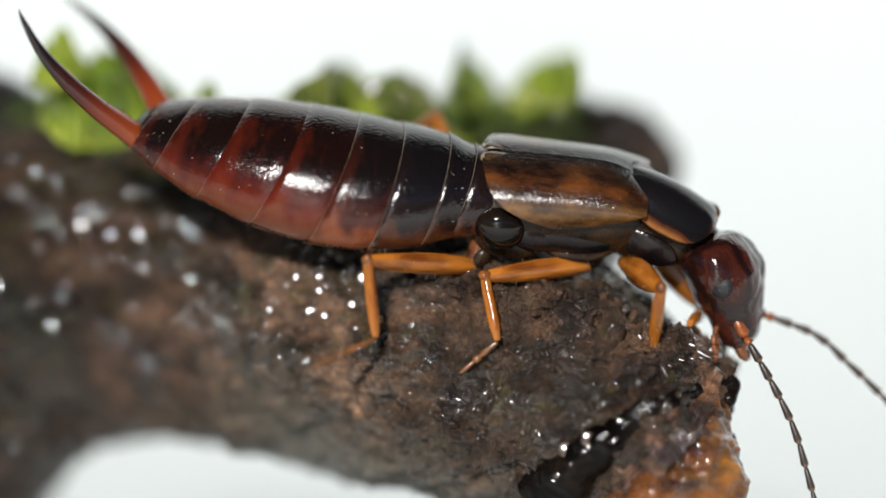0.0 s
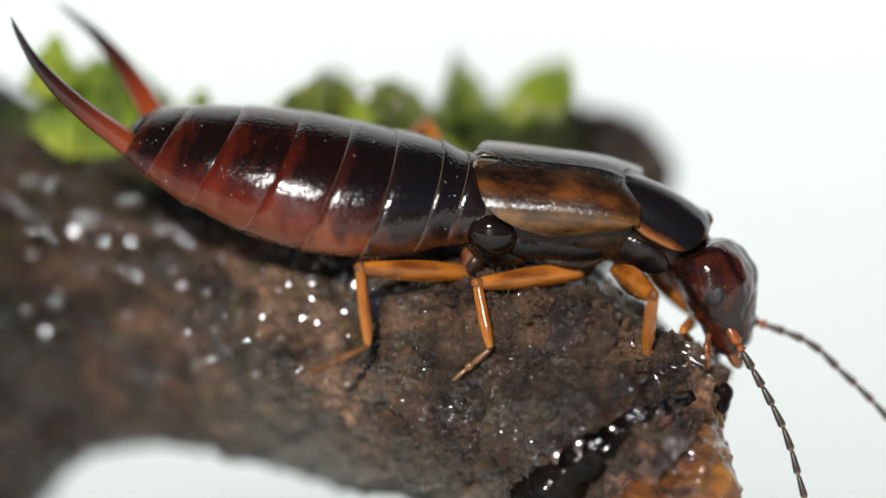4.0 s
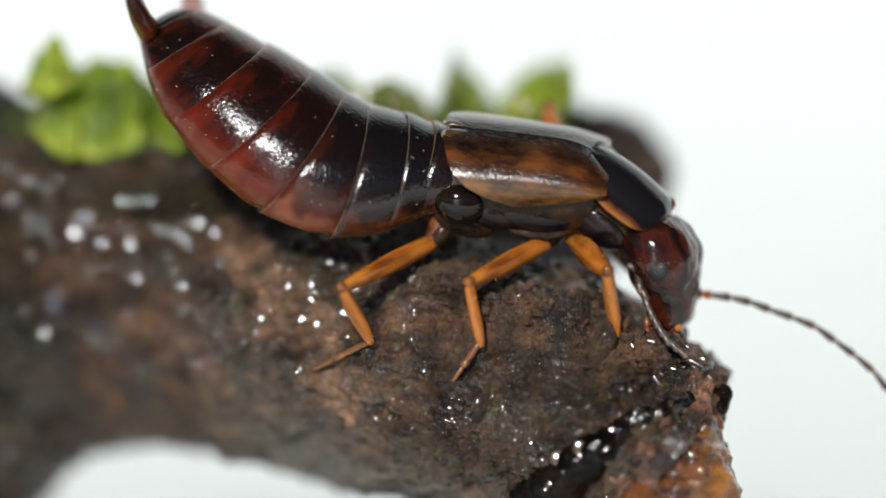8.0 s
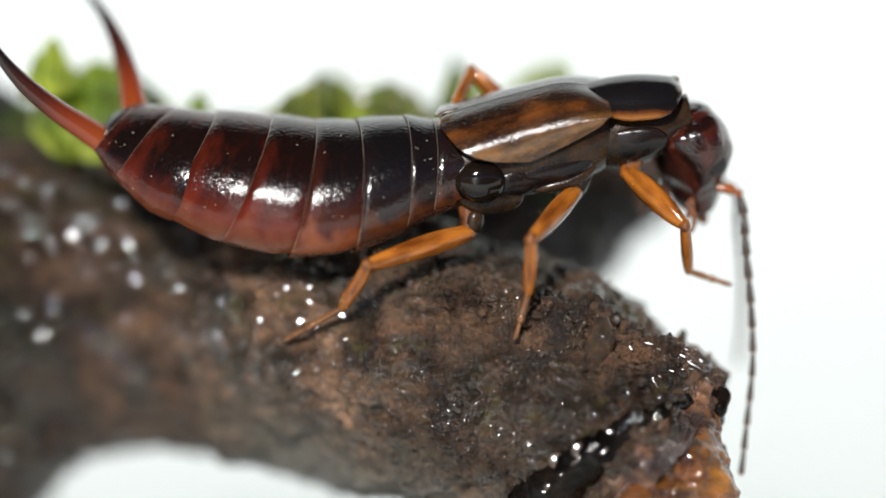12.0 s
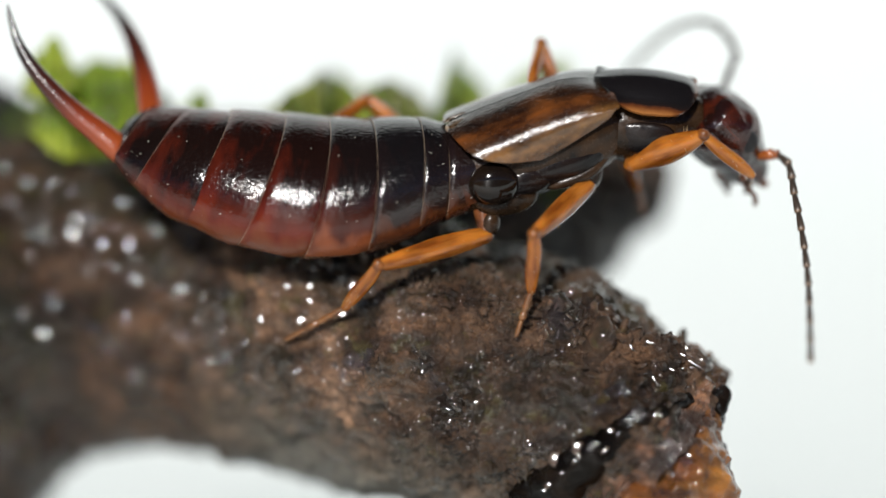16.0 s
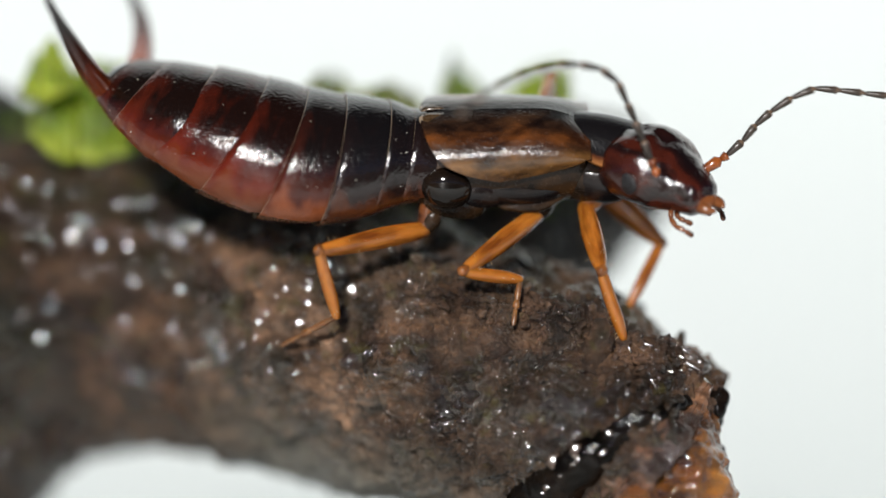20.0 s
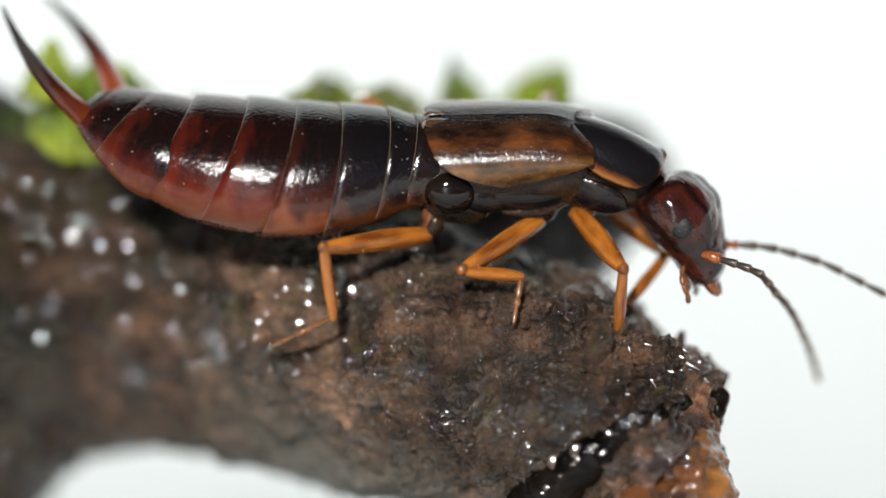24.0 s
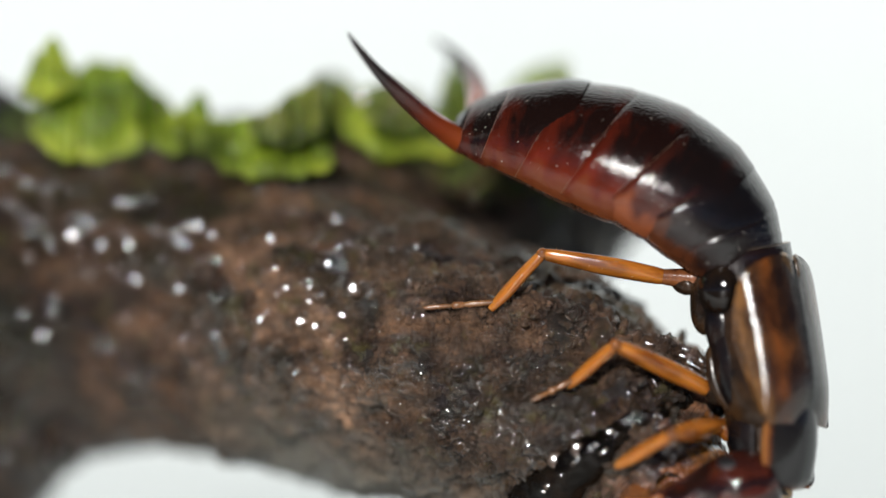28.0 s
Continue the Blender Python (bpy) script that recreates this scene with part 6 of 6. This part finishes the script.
stance(23.5, tail=(-6.95, 2.97), rear=(-5.51, 2.13), middle=(-2.9, 1.62), waist=(-0.34, 1.78), shoulder=(2.76, 1.76), neck=(4.14, 1.31), mouth=(5.59,
    -0.56), near_tip=(-8.88, 5.09), far_tip=(-8.02, 5.32), near_feeler=((6.3, -0.48), (6.57, -0.86), (6.82, -1.25), (7.03, -1.66), (7.16, -2.1),
    (7.25, -2.56)), far_feeler=((6.53, 0.26), (7.07, 0.11), (7.61, -0.04), (8.12, -0.26), (8.63, -0.51), (9.12, -0.77)))
stance(24, tail=(-6.99, 2.9), rear=(-5.55, 2.1), middle=(-2.91, 1.6), waist=(-0.32, 1.75), shoulder=(2.78, 1.75), neck=(4.2, 1.26), mouth=(5.6,
    -0.64), near_tip=(-9, 5.03), far_tip=(-8.2, 5.26), near_hind_knee=(-2.39, 0.02), near_hind_ankle=(-2.22, -1.36), near_hind_toe=(-3.66, -2.1),
    near_mid_knee=(0.43, -0.44), near_mid_ankle=(1.63, -0.55), near_mid_toe=(1.4, -1.82), near_front_knee=(3.7, -0.38), near_front_ankle=(3.59,
    -1.59), near_front_toe=(3.82, -1.84), far_front_knee=(4.57, -0.15), far_front_ankle=(3.88, -1.01), far_front_toe=(3.93, -1.7),
    far_hind_knee=(-1.41, 3.01), far_mid_knee=(2.15, 3.07), near_feeler=((6.35, -0.44), (6.63, -0.78), (6.92, -1.13), (7.09, -1.54), (7.24, -1.95),
    (7.33, -2.39)), far_feeler=((6.52, 0.02), (7.07, -0.11), (7.61, -0.25), (8.11, -0.49), (8.61, -0.75), (9.11, -1.01)))
stance(25, tail=(-7, 2.83), rear=(-5.57, 2.09), middle=(-2.92, 1.59), waist=(-0.33, 1.74), shoulder=(2.77, 1.74), neck=(4.2, 1.26), mouth=(5.59,
    -0.68), near_tip=(-9.13, 4.96), far_tip=(-8.33, 5.19), near_feeler=((6.39, -0.45), (6.79, -0.85), (7.15, -1.27), (7.4, -1.77), (7.56, -2.31),
    (7.66, -2.86)), far_feeler=((6.51, -0.1), (7.06, -0.22), (7.6, -0.36), (8.1, -0.62), (8.6, -0.88), (9.1, -1.14)))
stance(25.5, tail_roll=0)
stance(26, tail=(-5.36, 3.91), rear=(-3.94, 3.05), middle=(-1.49, 1.89), waist=(1.33, 1.26), shoulder=(4.66, 0.8), neck=(5.87, 0.06), mouth=(6.75, -0.95), near_tip=(-7.3, 5.87), far_tip=(-6.03, 6.21), near_hind_knee=(-1.09, -0.34), near_hind_ankle=(-2.18, -1.49), near_hind_toe=(-3.62, -2.07),
    near_mid_knee=(2.13, 0.11), near_mid_ankle=(1.96, -1.03), near_mid_toe=(1.44, -1.84), near_front_knee=(6.04, -0.17), near_front_ankle=(6.96,
    -0.69), near_front_toe=(8, -0.98), far_front_knee=(3.74, -0.4), far_front_ankle=(3.28, -0.75), far_front_toe=(3.17, -0.92), far_mid_knee=(2.94,
    2.88), far_mid_ankle=(3.4, 2.3), far_mid_toe=(3.4, 1.84), near_feeler=((7.42, -0.86), (7.81, -0.94), (8.2, -1.03), (8.59, -1.13), (8.98, -1.2),
    (9.38, -1.26)), far_feeler=((5.93, 1.38), (5.77, 1.91), (5.61, 2.45), (5.42, 2.97), (5.24, 3.5), (5.07, 4.03)), up=(0, -0.5, 0.86),
    head_side=0.9, tail_roll=30)
stance(26.5, tail=(-3.62, 3.33), rear=(-2.12, 2.68), middle=(0.52, 1.75), waist=(3.51, 1.03), shoulder=(6.5, 0.23), neck=(7.71, -0.11), mouth=(9.38,
    -0.92), near_tip=(-5.46, 5.17), far_tip=(-3.96, 5.29), near_hind_knee=(1.73, 0.52), near_hind_ankle=(1.1, -0.8), near_hind_toe=(-0.74, -1.61),
    near_mid_knee=(4.09, -0.17), near_mid_ankle=(2.88, -1.21), near_mid_toe=(1.67, -1.55), near_front_knee=(6.91, -1.67), near_front_ankle=(5.76,
    -2.24), near_front_toe=(5.93, -3.45), far_front_knee=(6.96, -1.15), far_front_ankle=(6.85, -1.84), far_front_toe=(6.73, -2.3),
    far_hind_knee=(1.33, 2.19), far_hind_ankle=(0.87, 1.61), far_hind_toe=(0.52, 1.26), far_mid_knee=(3.4, 2.76), far_mid_ankle=(3.97, 2.3),
    far_mid_toe=(4.09, 1.96), near_feeler=((9.61, -1.15), (9.98, -1.24), (10.35, -1.33), (10.71, -1.43), (11.08, -1.52), (11.45, -1.61)),
    far_feeler=((9.84, -0.46), (10.21, -0.41), (10.58, -0.36), (10.94, -0.32), (11.31, -0.27), (11.68, -0.23)), up=(0.1, -0.5, 0.86), head_side=0.5, tail_roll=10)
stance(27, tail=(-2.47, 2.93), rear=(-1.09, 2.5), middle=(1.21, 1.66), waist=(3.97, 0.8), shoulder=(6.73, -0.57), neck=(7.48, -2.24), mouth=(7.6,
    -4.71), near_tip=(-5.46, 5.29), far_tip=(-3.1, 5.41), near_hind_knee=(1.27, 0.34), near_hind_ankle=(1.1, -0.98), near_hind_toe=(-0.63, -1.38),
    near_mid_knee=(3.97, -0.34), near_mid_ankle=(3.92, -1.32), near_mid_toe=(2.88, -0.92), near_front_knee=(5.64, -2.3), near_front_ankle=(5.53,
    -2.99), near_front_toe=(5.3, -3.39), far_front_knee=(6.79, -3.85), far_front_ankle=(6.04, -4.14), far_front_toe=(5.93, -4.49),
    far_hind_knee=(2.48, 1.26), far_hind_ankle=(2.59, 0.46), far_hind_toe=(2.71, 0), far_mid_knee=(3.46, 2.76), near_feeler=((6.91, -4.49), (6.6,
    -4.83), (6.28, -5.17), (5.95, -5.5), (5.65, -5.85), (5.35, -6.21)), far_feeler=((8.57, -4.25), (8.81, -4.38), (9.05, -4.5), (9.32, -4.57), (9.58,
    -4.64), (9.84, -4.71)), up=(0.3, -0.7, 0.6), head_roll=8, front_depth=-0.4, head_side=-0.3, tail_roll=-14)
stance(27.5, tail=(-0.86, 2.47), rear=(0.52, 2.28), middle=(2.59, 1.45), waist=(5.07, 0.23), shoulder=(7.31, -1.61), neck=(7.54, -3.33), mouth=(6.96,
    -5.29), near_tip=(-3.27, 5.23), far_tip=(-1.09, 5.41), near_hind_knee=(1.85, 0.29), near_hind_ankle=(1.21, -1.09), near_hind_toe=(0.18, -0.86),
    near_mid_knee=(4.66, -0.63), near_mid_ankle=(4.43, -1.67), near_mid_toe=(3.05, -1.49), near_front_knee=(5.12, -3.05), near_front_ankle=(4.55,
    -3.45), near_front_toe=(4.2, -3.68), far_front_knee=(6.04, -4.14), far_front_ankle=(5.81, -4.71), far_front_toe=(5.7, -5.06), far_hind_knee=(3.51,
    0.92), far_hind_ankle=(3.86, 0.23), far_hind_toe=(3.97, -0.11), far_mid_knee=(4.2, 1.61), far_mid_ankle=(4.55, 0.92), far_mid_toe=(4.66, 0.46),
    near_feeler=((6.27, -5.29), (6, -5.51), (5.72, -5.73), (5.41, -5.89), (5.1, -6.05), (4.78, -6.21)), far_feeler=((7.65, -5.29), (7.8, -5.49),
    (7.95, -5.68), (8.11, -5.86), (8.29, -6.04), (8.46, -6.21)), up=(0.55, -0.72, 0.42), waist_depth=-0.3, front_depth=-0.9, tail_roll=-4)
stance(28, tail=(0.47, 2.47), rear=(2.07, 2.33), middle=(4.59, 1.38), waist=(6.18, -0.44), shoulder=(6.6, -3.24), neck=(6.68, -4.83), mouth=(5.24,
    -5.17), near_tip=(-1.98, 4.43), far_tip=(-0.22, 4.31), near_hind_knee=(2.02, -0.11), near_hind_ankle=(1.1, -1.09), near_hind_toe=(-0.4, -1.21),
    near_mid_knee=(3.51, -1.96), near_mid_ankle=(2.71, -2.65), near_mid_toe=(2.02, -2.99), near_front_knee=(4.66, -3.79), near_front_ankle=(3.63,
    -4.37), near_front_toe=(3.28, -4.71), far_front_knee=(5.93, -5.06), far_front_ankle=(5.81, -5.87), far_front_toe=(5.7, -6.21),
    far_hind_knee=(5.01, 0.46), far_hind_ankle=(5.12, -0.11), far_hind_toe=(5.12, -0.46), near_feeler=((4.78, -5.87), (4.56, -6.04), (4.34, -6.22),
    (4.11, -6.38), (3.87, -6.53), (3.63, -6.67)), far_feeler=((5.93, -6.44), (6.16, -6.62), (6.39, -6.81), (6.62, -6.99), (6.85, -7.18), (7.08,
    -7.36)), up=(0.78, -0.62, 0.25), waist_depth=-0.7, front_depth=-1.3, tail_roll=8)


def glide(t):
    """The posture at t: every joint runs smoothly through the stances, without overshoot."""
    times = [s[0] for s in STANCES]
    k = max(0, min(len(times) - 2, sum(1 for x in times if x <= t) - 1))
    f = (t - times[k]) / (times[k + 1] - times[k])
    out = {}
    for key in STANCES[0][1]:
        v = [np.array(STANCES[min(max(i, 0), len(times) - 1)][1][key], float) for i in (k - 1, k, k + 1, k + 2)]
        h = [max(0.05, times[min(max(i + 1, 0), len(times) - 1)] - times[min(max(i, 0), len(times) - 1)]) for i in (k - 1, k, k + 1)]
        d = [(v[i + 1] - v[i]) / h[i] for i in range(3)]
        m0 = np.where(d[0] * d[1] > 0, 2 * d[0] * d[1] / np.where(np.abs(d[0] + d[1]) < 1e-9, 1, d[0] + d[1]), 0)
        m1 = np.where(d[1] * d[2] > 0, 2 * d[1] * d[2] / np.where(np.abs(d[1] + d[2]) < 1e-9, 1, d[1] + d[2]), 0)
        w = h[1]
        out[key] = ((1 + 2 * f) * (1 - f) ** 2 * v[1] + f * (1 - f) ** 2 * w * m0 + f * f * (3 - 2 * f) * v[2] + f * f * (f - 1) * w * m1)
    return out


def spot(p, y=0.0):
    """A joint at depth y behind the plane of the subject."""
    s = 1 + y / REACH
    return Vector((p[0] * s, y, p[1] * s))


def frame_at(origin, ahead, up):
    x = ahead.normalized()
    z = (up - x * up.dot(x)).normalized()
    y = z.cross(x)
    m = Matrix((x, y, z)).transposed().to_4x4()
    m.translation = origin
    return m


def carry(a, b, up):
    """The up direction, carried from heading a to heading b."""
    return a.rotation_difference(b) @ up


def extend(p, target, length, side):
    """The next joint: over the target on the plane, at the depth that keeps the limb's length."""
    y = p.y
    for _ in range(4):
        q = spot(target, y)
        d2 = (q.x - p.x) ** 2 + (q.z - p.z) ** 2
        y = p.y + side * math.sqrt(max(0.0, length * length - d2))
    return spot(target, y)


def pose_parts(t):
    """World poses, in millimetres, of all moving parts at t."""
    j = glide(t)
    out = {}
    up = Vector(j["up"])
    wd, pd = float(j["waist_depth"]), float(j["front_depth"])
    waist, shoulder = spot(j["waist"], wd), spot(j["shoulder"], pd)
    ahead = (shoulder - waist).normalized()
    body = frame_at(waist, ahead, up)
    up = body.col[2].to_3d()
    body.translation += up * 0.09
    out["body"] = body
    neck = spot(j["neck"], pd)
    pro = frame_at(shoulder, neck - shoulder, carry(ahead, (neck - shoulder).normalized(), up))
    out["prothorax"] = pro
    mouth = extend(neck, j["mouth"], 2.0, float(j["head_side"]))
    hd = (mouth - neck).normalized()
    hup = carry(pro.col[0].to_3d(), hd, pro.col[2].to_3d())
    hup = Matrix.Rotation(radians(float(j["head_roll"])), 3, hd) @ hup
    hm = frame_at(neck + hd * 0.14, hd, hup)
    hm.translation += hm.col[2].to_3d() * 0.08
    out["head"] = hm
    # abdomen along a curve from the waist to the tail
    pts = curve([waist, spot(j["middle"], wd * 0.6), spot(j["rear"], 0.12), spot(j["tail"], 0.5)], 60)
    pts = [np.array(waist + ahead * 0.5)] + pts
    pts = [Vector(p) for p in pts]
    run = [-0.5]
    for a, b in zip(pts, pts[1:]):
        run.append(run[-1] + (b - a).length)
    total = run[-1]
    u, prev = up, ahead
    heads = []
    for i in range(8):
        s = (SEG_AT[i] + SEG_AT[i + 1]) / 2
        s = s * total / ABDOMEN if s > 0 else s
        at, way = [], None
        for q in (s - 0.8, s, s + 0.8):
            k = max(0, min(len(run) - 2, sum(1 for r in run if r <= q) - 1))
            f = (q - run[k]) / max(run[k + 1] - run[k], 1e-6)
            at.append(pts[k].lerp(pts[k + 1], f))
        way = (at[0] - at[2]).normalized()
        u = carry(prev, way, u)
        prev = way
        roll = Matrix.Rotation(radians(float(j["tail_roll"])) * (i + 1) / 8, 3, way)
        out["segment", i] = frame_at(at[1], way, roll @ u)
    last = out["segment", 7]
    for side, key in ((-1, "near"), (1, "far")):
        root = last @ Vector((-0.28 + side * 0.14, side * 0.52, 0.03))
        tip = extend(root, j[key + "_tip"], 3.7, 1 if key == "far" else -1)
        way = (root - tip).normalized()
        out["forceps", key] = frame_at(root, way, last.col[2].to_3d())
        for leg, lens in LEG_LEN.items():
            h = HIPS[leg].copy()
            h.y *= side
            p = (pro if leg == "front" else body) @ h
            for n, name in enumerate(("knee", "ankle", "toe")):
                at = j[f"{key}_{leg}_{name}"]
                q = extend(p, at, lens[n], 1 if leg == "front" and n == 2 else side * (1, -1, 1)[n])
                ground = on_bark(at[0], at[1]) if key == "near" and not (leg == "front" and n == 2) else None
                if ground:
                    rest = ground[0].y - (0.25, 0.24, 0.26)[n]
                    q = spot(at, rest if n == 2 and abs(rest - p.y) < 1.2 else min(q.y, rest))
                start = p if n or (q - p).length < lens[n] else q - (q - p).normalized() * lens[n]
                out[leg, key, n] = frame_at(start, q - p, up)
                if n == 0:
                    inner = (pro if leg == "front" else body) @ Vector((h.x + 0.25, h.y * 0.35, -0.25))
                    goal = p if (start - p).length > 0.3 else inner
                    out[leg, key, "hip"] = frame_at(start, goal - start, up)
                p = q
        # feeler: a chain of joints along the path from its socket
        base = hm @ (Vector((1.52, side * 0.56, 0.04)) * HEAD_SIZE)
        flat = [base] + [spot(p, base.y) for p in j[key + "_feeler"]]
        whole = sum(FEELER_LEN)
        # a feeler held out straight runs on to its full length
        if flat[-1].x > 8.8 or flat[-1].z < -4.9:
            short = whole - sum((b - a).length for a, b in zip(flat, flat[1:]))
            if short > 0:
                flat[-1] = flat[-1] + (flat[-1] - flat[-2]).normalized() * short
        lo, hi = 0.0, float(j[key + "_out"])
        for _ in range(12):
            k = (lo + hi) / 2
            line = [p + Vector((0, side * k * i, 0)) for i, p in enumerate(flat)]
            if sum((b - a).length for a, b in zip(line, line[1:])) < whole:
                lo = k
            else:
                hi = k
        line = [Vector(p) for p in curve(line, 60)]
        run = [0.0]
        for a, b in zip(line, line[1:]):
            run.append(run[-1] + (b - a).length)

        def along(s):
            k = max(0, min(len(run) - 2, sum(1 for r in run if r <= s) - 1))
            return line[k].lerp(line[k + 1], (s - run[k]) / max(run[k + 1] - run[k], 1e-6))
        s, fit = 0.0, min(1.0, run[-1] / whole)
        for i, l in enumerate(FEELER_LEN):
            p, q = along(s), along(s + l * fit)
            out["feeler", key, i] = frame_at(p, q - p, Vector((0.13, -0.7, 0.7)))
            s += l * fit
    return out


def beat():
    """Times to key: every fifth of a second while it moves, the ends of the rests."""
    times = [0.0, 1.5, 3.5, 5.0]
    spans = ((5.5, 12.5), (12.9, 14.1), (14.5, 21.5), (22.2, 25.0), (25.4, 28.0))
    steps = (0.125, 0.4, 0.125, 0.7, 0.1)
    for (a, b), d in zip(spans, steps):
        n = round((b - a) / d)
        times += [a + (b - a) * i / n for i in range(n + 1)]
    return times


def metres(m):
    m = m.copy()
    m.translation = m.translation * MM
    return m


def motions():
    rows = {key: [] for key in moving}
    base = []
    for t in beat():
        poses = pose_parts(t)
        root = metres(poses["body"])
        back = root.inverted()
        base.append((t, root))
        for key in moving:
            rows[key].append((t, back @ metres(poses[key])))
    walk(earwig, base)
    for key, ob in moving.items():
        walk(ob, rows[key])


motions()
